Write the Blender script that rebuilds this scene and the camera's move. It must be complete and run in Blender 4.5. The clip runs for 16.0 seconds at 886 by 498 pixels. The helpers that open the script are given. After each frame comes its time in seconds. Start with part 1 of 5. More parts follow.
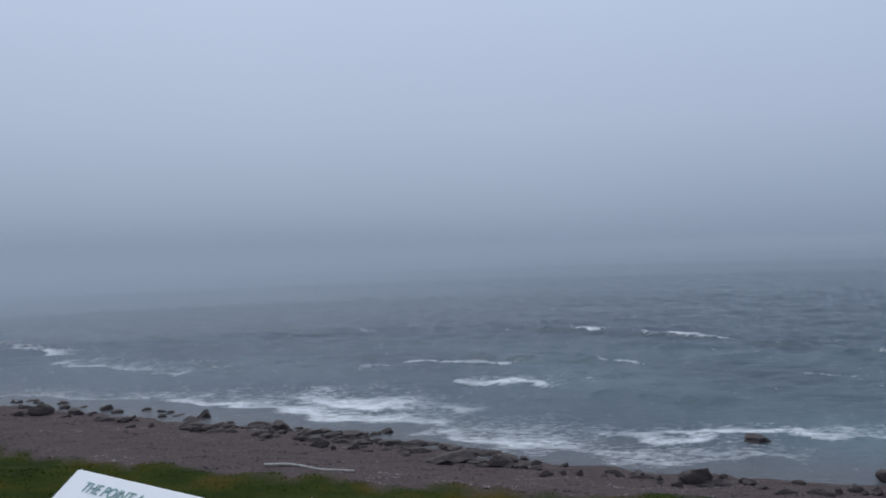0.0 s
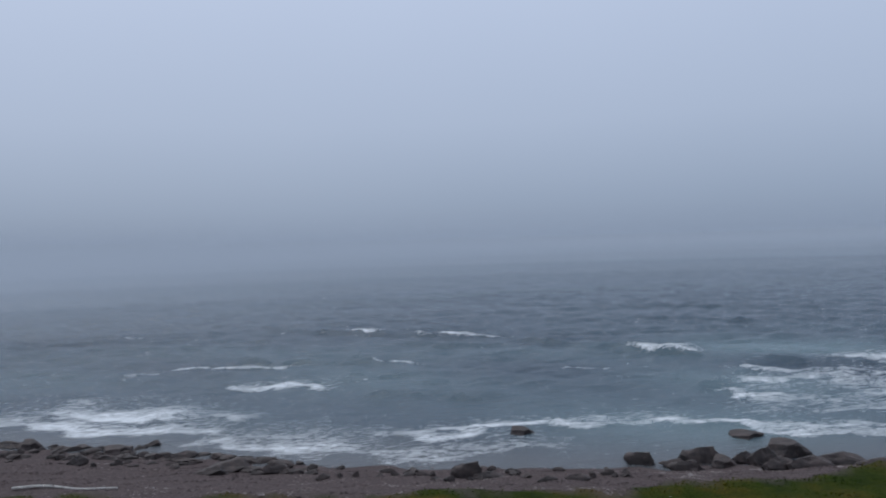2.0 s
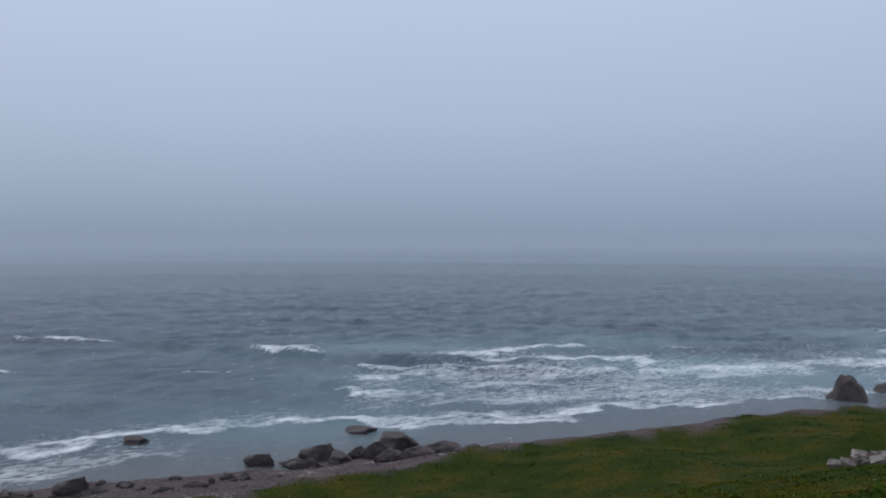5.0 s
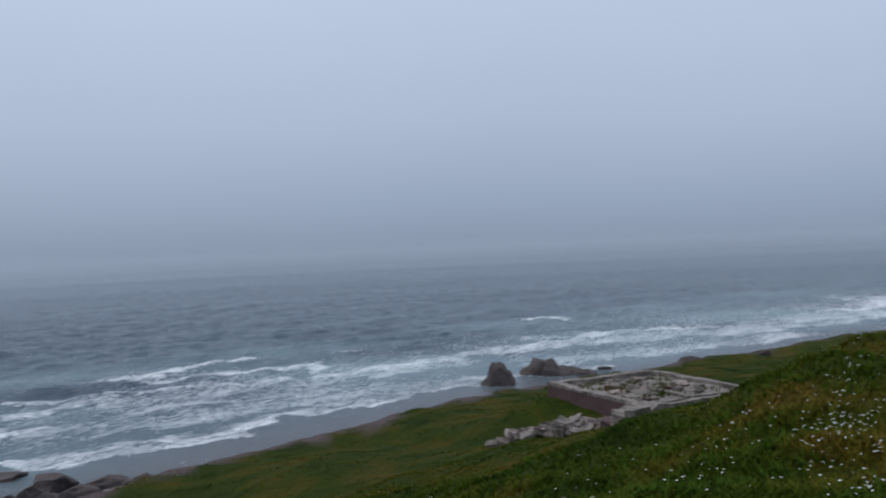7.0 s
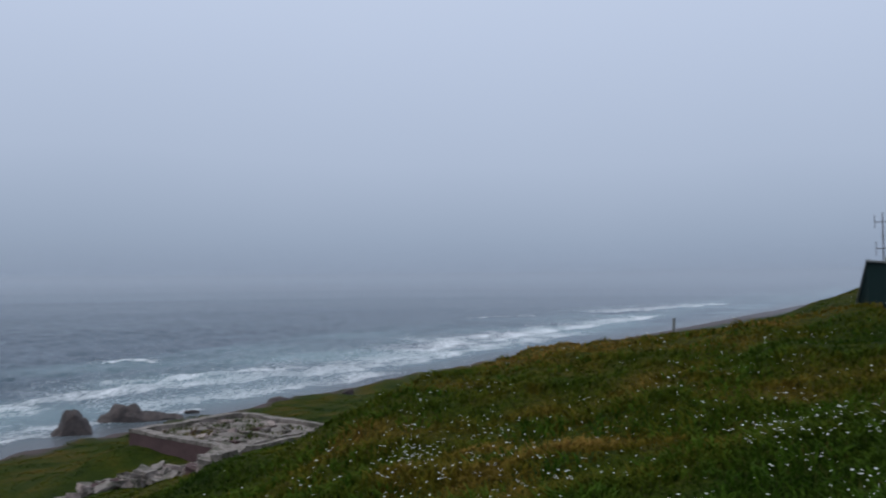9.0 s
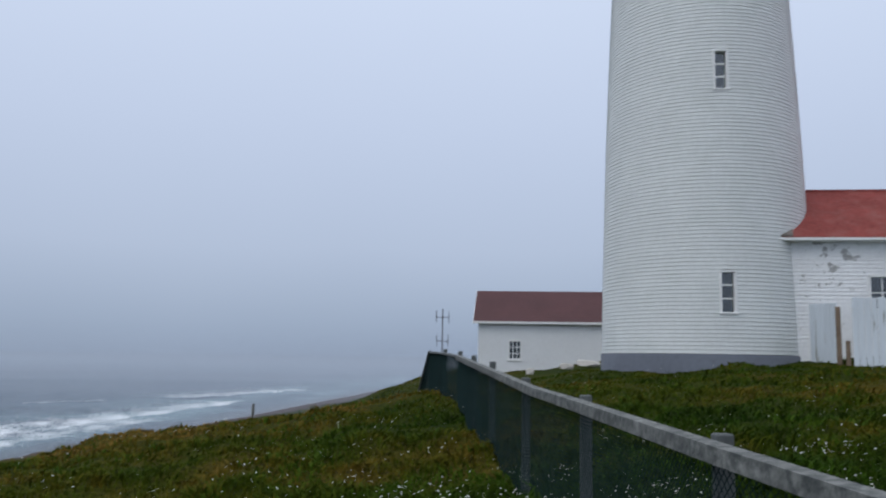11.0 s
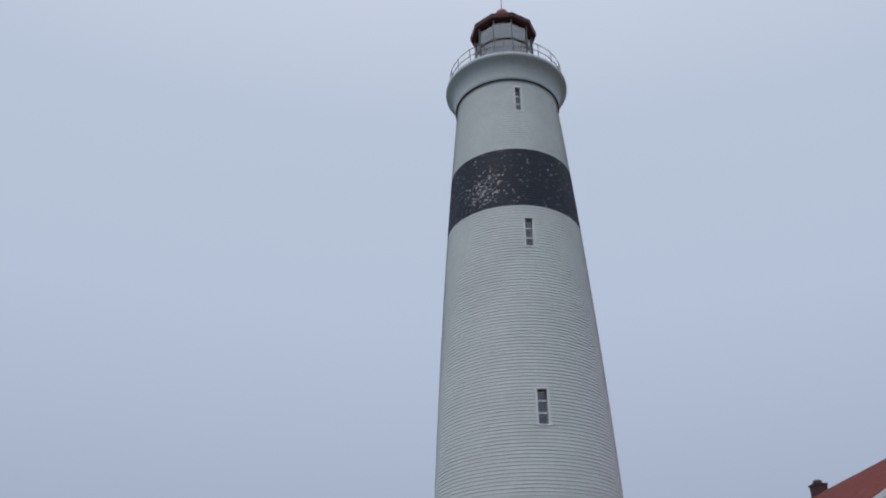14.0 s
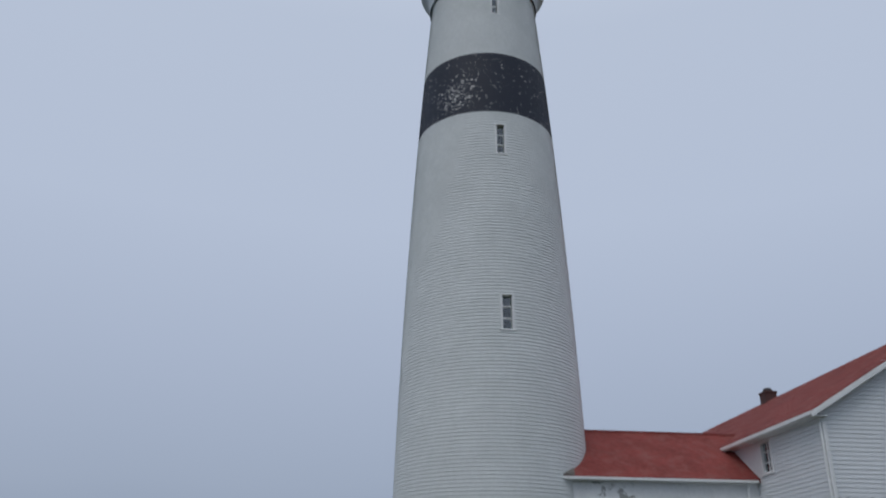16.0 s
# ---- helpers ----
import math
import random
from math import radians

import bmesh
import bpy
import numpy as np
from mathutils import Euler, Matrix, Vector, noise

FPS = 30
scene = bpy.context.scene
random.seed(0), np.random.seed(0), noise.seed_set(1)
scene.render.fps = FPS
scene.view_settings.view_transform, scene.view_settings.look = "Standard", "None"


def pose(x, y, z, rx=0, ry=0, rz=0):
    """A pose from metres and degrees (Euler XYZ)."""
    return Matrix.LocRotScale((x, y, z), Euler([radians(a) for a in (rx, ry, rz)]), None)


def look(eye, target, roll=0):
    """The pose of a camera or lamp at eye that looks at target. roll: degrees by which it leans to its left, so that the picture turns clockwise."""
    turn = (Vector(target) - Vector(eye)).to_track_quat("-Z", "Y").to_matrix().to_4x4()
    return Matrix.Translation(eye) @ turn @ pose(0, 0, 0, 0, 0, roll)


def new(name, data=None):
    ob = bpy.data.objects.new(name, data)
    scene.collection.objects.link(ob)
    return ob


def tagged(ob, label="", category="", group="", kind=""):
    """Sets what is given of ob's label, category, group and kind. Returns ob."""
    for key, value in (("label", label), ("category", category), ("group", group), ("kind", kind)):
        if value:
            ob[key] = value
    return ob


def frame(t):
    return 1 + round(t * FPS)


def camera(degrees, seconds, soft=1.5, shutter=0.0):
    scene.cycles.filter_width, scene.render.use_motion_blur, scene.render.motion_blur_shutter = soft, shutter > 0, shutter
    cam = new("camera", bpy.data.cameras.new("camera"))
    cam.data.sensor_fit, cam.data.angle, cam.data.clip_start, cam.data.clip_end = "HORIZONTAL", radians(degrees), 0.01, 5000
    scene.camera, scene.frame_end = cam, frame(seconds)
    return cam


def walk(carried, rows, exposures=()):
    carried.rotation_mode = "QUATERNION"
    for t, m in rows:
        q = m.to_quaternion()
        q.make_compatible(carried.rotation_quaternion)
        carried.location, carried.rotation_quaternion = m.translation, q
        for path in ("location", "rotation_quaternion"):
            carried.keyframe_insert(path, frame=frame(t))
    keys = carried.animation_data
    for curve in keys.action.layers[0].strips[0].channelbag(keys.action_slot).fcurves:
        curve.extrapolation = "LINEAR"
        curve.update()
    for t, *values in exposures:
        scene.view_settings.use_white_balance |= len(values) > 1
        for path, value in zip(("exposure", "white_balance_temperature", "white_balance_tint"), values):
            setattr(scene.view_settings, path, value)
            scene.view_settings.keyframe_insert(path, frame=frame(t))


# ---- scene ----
cam = camera(55.05, 16.0, soft=1.9, shutter=0.3)
EYE = (0.0, 0.0, 14.5)  # the sea lies at z = 0
# seconds, yaw to the left, pitch up, roll
ROWS = [
    (0.0, 2.82, -0.1, -1.8),
    (0.5, -0.58, -0.26, -1.45),
    (1.0, -4.14, -0.45, -1.78),
    (1.5, -7.78, -0.53, -1.75),
    (2.0, -12.16, -0.37, -1.69),
    (2.5, -16.44, -0.5, -1.97),
    (3.0, -21.29, -1.04, -1.82),
    (3.5, -25.8, -1.44, -1.58),
    (4.0, -30.23, -1.34, -1.09),
    (4.2, -31.77, -1.11, -0.72),
    (6.3, -49.08, -0.57, -1.39),
    (6.5, -52.04, -0.64, -2.05),
    (7.0, -59.07, -0.26, -2.48),
    (7.5, -66.07, 0.28, -1.97),
    (8.0, -71.81, 0.72, -2.07),
    (8.2, -74.13, 0.9, -1.81),
    (8.5, -78.79, 1.26, -1.14),
    (9.0, -85.96, 1.79, -0.52),
    (9.5, -93.72, 2.07, -0.6),
    (10.0, -100.95, 2.65, -0.22),
    (10.2, -103.98, 3.03, -0.12),
    (12.3, -122.56, 14.66, 0.18),
    (12.5, -122.89, 15.97, 0.11),
    (13.0, -123.52, 19.9, 0.26),
    (13.5, -124.21, 24.65, -0.32),
    (14.0, -124.91, 29.51, -0.36),
    (14.5, -125.53, 30.6, -0.72),
    (15.0, -126.07, 31.16, -0.63),
    (15.5, -126.04, 28.13, -0.54),
    (16.0, -127.22, 23.12, 0.3),
]


def turned(yaw, pitch, roll):
    a, b = radians(yaw), radians(pitch)
    ahead = Vector((-math.sin(a) * math.cos(b), math.cos(a) * math.cos(b), math.sin(b)))
    return look(EYE, Vector(EYE) + ahead, roll)


walk(cam, [(t, turned(a, b, c)) for t, a, b, c in ROWS], exposures=[(0.0, 0.02, 6380, 10), (3.5, 0.06, 6430, 10), (7.0, 0.12, 6520, 10), (8.7, 0.11, 6540, 10), (10.2, 0.24, 6550, 10), (12.3, 0.18, 6600, 10), (14.0, -0.18, 6550, 10), (15.2, -0.15, 6550, 10), (16.0, -0.21, 6550, 10)])

# ---- light ----
SUN_AZ, SUN_EL = 20.0, 52.0  # yaw of the sun to the left of +y
world = bpy.data.worlds.new("world")
scene.world = world
world.use_nodes = True
wt = world.node_tree
wt.nodes.clear()


def node(tree, kind, **values):
    n = tree.nodes.new(kind)
    for key, value in values.items():
        n.inputs[key.replace("_", " ")].default_value = value
    return n


w_out = wt.nodes.new("ShaderNodeOutputWorld")
w_sky = wt.nodes.new("ShaderNodeTexSky")
w_sky.sky_type, w_sky.sun_disc = "NISHITA", False
w_sky.sun_elevation, w_sky.sun_rotation = radians(SUN_EL), radians(-SUN_AZ)
w_sky.dust_density, w_sky.air_density = 3.0, 1.0
w_bg = node(wt, "ShaderNodeBackground", Strength=0.006)
wt.links.new(w_sky.outputs[0], w_bg.inputs[0])
# the low cloud and fog: an even overcast, dim at the horizon and bright overhead
w_co = wt.nodes.new("ShaderNodeTexCoord")
w_no = node(wt, "ShaderNodeTexNoise", Scale=1.6, Detail=3.0)
wt.links.new(w_co.outputs["Generated"], w_no.inputs["Vector"])
w_sep = wt.nodes.new("ShaderNodeSeparateXYZ")
wt.links.new(w_co.outputs["Generated"], w_sep.inputs[0])
w_add = wt.nodes.new("ShaderNodeMath")
w_add.operation = "MULTIPLY_ADD"
wt.links.new(w_no.outputs[0], w_add.inputs[0])
w_add.inputs[1].default_value = 0.06
wt.links.new(w_sep.outputs["Z"], w_add.inputs[2])
w_ramp = wt.nodes.new("ShaderNodeValToRGB")
wt.links.new(w_add.outputs[0], w_ramp.inputs[0])
STOPS = ((0.03, (0.224, 0.283, 0.384)), (0.08, (0.270, 0.337, 0.454)), (0.17, (0.362, 0.432, 0.565)), (0.31, (0.44, 0.515, 0.665)),
         (0.45, (0.51, 0.59, 0.745)), (0.64, (0.53, 0.61, 0.76)), (0.82, (0.68, 0.755, 0.89)), (1.0, (1.1, 1.18, 1.3)))
while len(w_ramp.color_ramp.elements) < len(STOPS):
    w_ramp.color_ramp.elements.new(0.5)
for el, (p, c) in zip(w_ramp.color_ramp.elements, STOPS):
    el.position, el.color = p, (*c, 1)
w_bg2 = node(wt, "ShaderNodeBackground", Strength=1.0)
wt.links.new(w_ramp.outputs[0], w_bg2.inputs[0])
w_sum = wt.nodes.new("ShaderNodeAddShader")
wt.links.new(w_bg.outputs[0], w_sum.inputs[0])
wt.links.new(w_bg2.outputs[0], w_sum.inputs[1])
wt.links.new(w_sum.outputs[0], w_out.inputs[0])

sun = new("sun", bpy.data.lights.new("sun", "SUN"))
sun.data.energy, sun.data.angle, sun.data.color = 0.7, radians(35), (1.0, 0.97, 0.92)
_a, _e = radians(SUN_AZ), radians(SUN_EL)
sun.matrix_world = look((-200 * math.sin(_a), 200 * math.cos(_a), 300), (-200 * math.sin(_a) + math.sin(_a) * math.cos(_e), 200 * math.cos(_a) - math.cos(_a) * math.cos(_e), 300 - math.sin(_e)))

# ---- materials ----


def material(name, colour, rough=0.8, metal=0.0, spread=0.25, grain=8.0, blotch=0.6, bump=0.3, depth=0.01, second=None, amount=0.5, sharp=0.12, stretch=(1, 1, 1), specular=0.4):
    """A worn surface: a colour that varies at two scales, a second colour in patches, fine relief."""
    m = bpy.data.materials.new(name)
    m.use_nodes = True
    t = m.node_tree
    b = t.nodes["Principled BSDF"]
    b.inputs["Roughness"].default_value, b.inputs["Metallic"].default_value = rough, metal
    b.inputs["Specular IOR Level"].default_value = specular
    co = t.nodes.new("ShaderNodeNewGeometry")
    mp = t.nodes.new("ShaderNodeMapping")
    mp.inputs["Scale"].default_value = stretch
    t.links.new(co.outputs["Position"], mp.inputs["Vector"])
    fine = node(t, "ShaderNodeTexNoise", Scale=grain, Detail=6.0, Roughness=0.65)
    wide = node(t, "ShaderNodeTexNoise", Scale=blotch, Detail=4.0, Roughness=0.6)
    t.links.new(mp.outputs[0], fine.inputs["Vector"])
    t.links.new(mp.outputs[0], wide.inputs["Vector"])
    mix = t.nodes.new("ShaderNodeMath")
    mix.operation = "MULTIPLY_ADD"
    t.links.new(fine.outputs[0], mix.inputs[0])
    mix.inputs[1].default_value = 0.5
    half = t.nodes.new("ShaderNodeMath")
    half.operation = "MULTIPLY"
    t.links.new(wide.outputs[0], half.inputs[0])
    half.inputs[1].default_value = 0.5
    t.links.new(half.outputs[0], mix.inputs[2])
    ramp = t.nodes.new("ShaderNodeValToRGB")
    ramp.color_ramp.elements[0].position, ramp.color_ramp.elements[1].position = 0.3, 0.7
    ramp.color_ramp.elements[0].color = (*[c * (1 - spread) for c in colour], 1)
    ramp.color_ramp.elements[1].color = (*[min(1, c * (1 + spread)) for c in colour], 1)
    t.links.new(mix.outputs[0], ramp.inputs[0])
    last = ramp.outputs[0]
    if second:
        patch = node(t, "ShaderNodeTexNoise", Scale=blotch * 2.3, Detail=8.0, Roughness=0.7)
        t.links.new(mp.outputs[0], patch.inputs["Vector"])
        cut = t.nodes.new("ShaderNodeMapRange")
        cut.inputs["From Min"].default_value, cut.inputs["From Max"].default_value = amount - sharp / 2, amount + sharp / 2
        t.links.new(patch.outputs[0], cut.inputs[0])
        both = t.nodes.new("ShaderNodeMix")
        both.data_type = "RGBA"
        t.links.new(cut.outputs[0], both.inputs["Factor"])
        t.links.new(last, both.inputs["A"])
        both.inputs["B"].default_value = (*second, 1)
        last = both.outputs["Result"]
    t.links.new(last, b.inputs["Base Color"])
    if bump:
        bp = node(t, "ShaderNodeBump", Strength=bump, Distance=depth)
        t.links.new(fine.outputs[0], bp.inputs["Height"])
        t.links.new(bp.outputs[0], b.inputs["Normal"])
    return m


WHITE = material("white_painted_shingle", (0.66, 0.685, 0.675), 0.7, spread=0.10, grain=7, blotch=0.5, second=(0.60, 0.63, 0.615), amount=0.60, sharp=0.25, bump=0.6, depth=0.012)
BLACK = material("black_paint", (0.022, 0.026, 0.036), 0.6, spread=0.3, grain=9, blotch=0.6)
CLAP = material("white_clapboard", (0.73, 0.75, 0.76), 0.6, spread=0.06, grain=7, blotch=0.5, second=(0.63, 0.64, 0.62), amount=0.68, sharp=0.14)
TRIM = material("white_trim", (0.80, 0.81, 0.80), 0.5, spread=0.08, grain=10, blotch=1.0)
GALLERY = material("pale_grey_concrete", (0.62, 0.66, 0.67), 0.7, spread=0.1, grain=6, blotch=0.7)
GREYBASE = material("grey_painted_base", (0.10, 0.113, 0.14), 0.8, spread=0.2, grain=6, blotch=0.8)
REDROOF = material("red_roof_shingle", (0.225, 0.052, 0.045), 0.85, spread=0.35, grain=6, blotch=0.8, specular=0.2, second=(0.25, 0.088, 0.076), amount=0.57, sharp=0.2, bump=0.5)
DARKROOF = material("dark_red_roof", (0.078, 0.030, 0.032), 0.75, spread=0.25, grain=7, blotch=0.6)
REDPAINT = material("red_lantern_paint", (0.30, 0.055, 0.04), 0.5, spread=0.2, grain=5, blotch=1)
IRON = material("dark_iron", (0.05, 0.04, 0.04), 0.55, metal=0.3, spread=0.3, grain=20, blotch=2)
BRICK = material("chimney_brick", (0.09, 0.045, 0.04), 0.85, spread=0.4, grain=12, blotch=2)
GREYWOOD = material("weathered_grey_wood", (0.135, 0.135, 0.125), 0.85, spread=0.55, grain=9, blotch=2, stretch=(1, 1, 3), bump=0.5)
# the netting's dimming of the wood behind it is put into this colour
POSTWOOD = material("net_darkened_wood", (0.10, 0.11, 0.11), 0.85, spread=0.35, grain=9, blotch=2, stretch=(1, 1, 0.3), bump=0.5)
PLANK = material("whitewashed_plank", (0.60, 0.655, 0.70), 0.75, spread=0.12, grain=6, blotch=1.6, second=(0.27, 0.28, 0.25), amount=0.625, sharp=0.06, stretch=(1, 1, 0.16))
RAILWOOD = material("mottled_weathered_rail", (0.17, 0.175, 0.165), 0.85, spread=0.7, grain=16, blotch=5, second=(0.055, 0.062, 0.06), amount=0.52, sharp=0.2, bump=0.6, depth=0.006)
TIMBER = material("bare_timber", (0.19, 0.14, 0.10), 0.8, spread=0.35, grain=10, blotch=1.5)
NET = material("green_netting", (0.010, 0.022, 0.022), 0.9, spread=0.2, grain=10, blotch=1, specular=0.05, bump=0.0)
CONCRETE = material("old_concrete", (0.19, 0.165, 0.150), 0.9, spread=0.6, grain=5, blotch=0.9, second=(0.075, 0.070, 0.052), amount=0.53, sharp=0.12, bump=0.6, depth=0.04)
REDCONC = material("red_stained_concrete", (0.075, 0.043, 0.043), 0.9, spread=0.3, grain=3, blotch=0.6, bump=0.6, depth=0.04)
ROCK = material("wet_dark_rock", (0.046, 0.039, 0.038), 0.7, spread=0.55, grain=2.5, blotch=0.6, specular=0.25, second=(0.090, 0.070, 0.066), amount=0.55, sharp=0.2, bump=0.9, depth=0.1)
PEBBLE = material("pink_grey_pebble", (0.10, 0.078, 0.080), 0.8, spread=0.4, grain=2, blotch=0.4, bump=0.3)
DRIFT = material("bleached_driftwood", (0.42, 0.40, 0.38), 0.85, spread=0.25, grain=6, blotch=1.5)
SIGNWHITE = material("white_sign_panel", (0.82, 0.83, 0.84), 0.35, spread=0.03, grain=4, blotch=0.8, bump=0.0)
SIGNGREEN = material("green_lettering", (0.16, 0.29, 0.28), 0.5, spread=0.1, bump=0.0)
STONE = material("pale_stone", (0.45, 0.43, 0.40), 0.9, spread=0.3, grain=5, blotch=1, bump=0.6, depth=0.03)


def glass(name, tint, gloss):
    """A thin pane: mostly clear, with the sky lying on it."""
    m = bpy.data.materials.new(name)
    m.use_nodes = True
    t = m.node_tree
    t.nodes.remove(t.nodes["Principled BSDF"])
    clear, shine = t.nodes.new("ShaderNodeBsdfTransparent"), node(t, "ShaderNodeBsdfGlossy", Roughness=0.05)
    clear.inputs["Color"].default_value = (*tint, 1)
    mix = node(t, "ShaderNodeMixShader")
    mix.inputs[0].default_value = gloss
    t.links.new(clear.outputs[0], mix.inputs[1])
    t.links.new(shine.outputs[0], mix.inputs[2])
    t.links.new(mix.outputs[0], t.nodes["Material Output"].inputs["Surface"])
    return m


PANE = glass("window_glass", (0.8, 0.84, 0.85), 0.11)
LANTERN_GLASS = glass("lantern_glass", (0.93, 0.96, 0.96), 0.22)
# near-black plate colour that stands for the shade of the rooms
ROOM_DARK = material("unlit_room_dark", (0.025, 0.027, 0.03), 0.9, bump=0.0)

# ---- helpers of this place ----


def part(name, bm, mat, parent=None, label="", smooth=False):
    me = bpy.data.meshes.new(name)
    bm.normal_update()
    bm.to_mesh(me)
    bm.free()
    if smooth:
        me.polygons.foreach_set("use_smooth", [True] * len(me.polygons))
    me.materials.append(mat)
    ob = new(name, me)
    if parent:
        ob.parent = parent
    if label:
        ob["label"] = label
    return ob


def thing(name, at, label, category, group="", kind="", turn=0.0):
    ob = new(name)
    ob.matrix_world = pose(*at, 0, 0, turn)
    return tagged(ob, label, category, group, kind)


def box(bm, x0, y0, z0, x1, y1, z1, bevel=0.0):
    made = bmesh.ops.create_cube(bm, size=1.0, matrix=Matrix.LocRotScale(((x0 + x1) / 2, (y0 + y1) / 2, (z0 + z1) / 2), None, (x1 - x0, y1 - y0, z1 - z0)))
    if bevel:
        edges = list({e for v in made["verts"] for e in v.link_edges})
        bmesh.ops.bevel(bm, geom=edges, offset=bevel, segments=1, affect="EDGES")
    return bm


def boxed(*args, bevel=0.0):
    return box(bmesh.new(), *args, bevel=bevel)


def beam(bm, a, b, w, h=None, sides=4):
    """A straight bar from a to b."""
    a, b = Vector(a), Vector(b)
    q = (b - a).to_track_quat("Z", "Y")
    r = w / 2 if sides > 4 else w / math.sqrt(2)
    m = Matrix.LocRotScale((a + b) / 2, q, None) @ (Matrix.Rotation(math.pi / 4, 4, "Z") if sides == 4 else Matrix())
    bmesh.ops.create_cone(bm, cap_ends=True, segments=sides, radius1=r, radius2=r, depth=(b - a).length, matrix=m)
    return bm


def lathe(bm, profile, segments=64, skip=None, start=0.0, sweep=2 * math.pi):
    """Turns (radius, height) points about z. skip(i, z): leaves faces out."""
    closed = abs(sweep - 2 * math.pi) < 1e-6
    n = segments if closed else segments + 1
    rings = [[bm.verts.new((r * math.cos(start + sweep * i / segments), r * math.sin(start + sweep * i / segments), z)) for i in range(n)] for r, z in profile]
    for k, (lo, hi) in enumerate(zip(rings, rings[1:])):
        zm = (profile[k][1] + profile[k + 1][1]) / 2
        for i in range(segments):
            if skip and skip(i, zm):
                continue
            j = (i + 1) % n
            bm.faces.new((lo[i], lo[j], hi[j], hi[i]))
    return bm


def mesh_thing(name, verts, faces, mat, label, category, kind="", smooth=False):
    """One mesh object from numpy arrays of corners and of triangles or quads."""
    me = bpy.data.meshes.new(name)
    verts, faces = np.asarray(verts, np.float32), np.asarray(faces, np.int32)
    k = faces.shape[1]
    me.vertices.add(len(verts))
    me.vertices.foreach_set("co", verts.ravel())
    me.loops.add(faces.size)
    me.loops.foreach_set("vertex_index", faces.ravel())
    me.polygons.add(len(faces))
    me.polygons.foreach_set("loop_start", np.arange(0, faces.size, k, dtype=np.int32))
    me.polygons.foreach_set("use_smooth", np.full(len(faces), smooth))
    me.update(calc_edges=True)
    me.materials.append(mat)
    return tagged(new(name, me), label, category, "", kind)


# ---- the lie of the land ----
COAST = ((-900, 520), (-400, 260), (-150, 130), (-90, 104), (-48, 83), (-13, 66), (2, 57), (20, 50), (47, 43.5), (70, 39), (97, 23), (128, 8), (220, -42), (420, -150), (900, -420), (3000, -1600))
TURF = ((-900, 500), (-400, 240), (-150, 112), (-60, 70), (-31, 52.6), (-14.4, 46), (-2, 42.2), (8.6, 39.7), (16.7, 38.8), (26.7, 36.8), (39.6, 36.7), (56, 33), (77, 24), (104, 11), (130, -5), (220, -60), (420, -172), (900, -445), (3000, -1630))
CREST = ((-900, 400), (-400, 150), (-120, 50), (-30, 10), (0, 2.5), (8, 2.8), (16, 2.2), (25, -1.3), (31, -6), (36, -13), (50, -20), (70, -40), (150, -90), (420, -240), (900, -520), (3000, -1700))


def off_line(x, y, line):
    """How far (x, y) lies seaward of a line."""
    best = np.full(x.shape, 1e9)
    for (ax, ay), (bx, by) in zip(line, line[1:]):
        dx, dy = bx - ax, by - ay
        s = np.clip(((x - ax) * dx + (y - ay) * dy) / (dx * dx + dy * dy), 0, 1)
        best = np.minimum(best, np.hypot(x - ax - s * dx, y - ay - s * dy))
    at = np.interp(x, [p[0] for p in line], [p[1] for p in line])
    return np.where(y > at, best, -best)


def waves(x, y, n, scale, seed):
    """A smooth uneven field of about -1 to 1."""
    rng = np.random.RandomState(seed)
    total = np.zeros_like(x)
    for _ in range(n):
        a, k = rng.uniform(0, 2 * np.pi), rng.uniform(0.5, 2.0) / scale * 2 * np.pi
        total += np.sin(k * (x * np.cos(a) + y * np.sin(a)) + rng.uniform(0, 6.28))
    return total / math.sqrt(n)


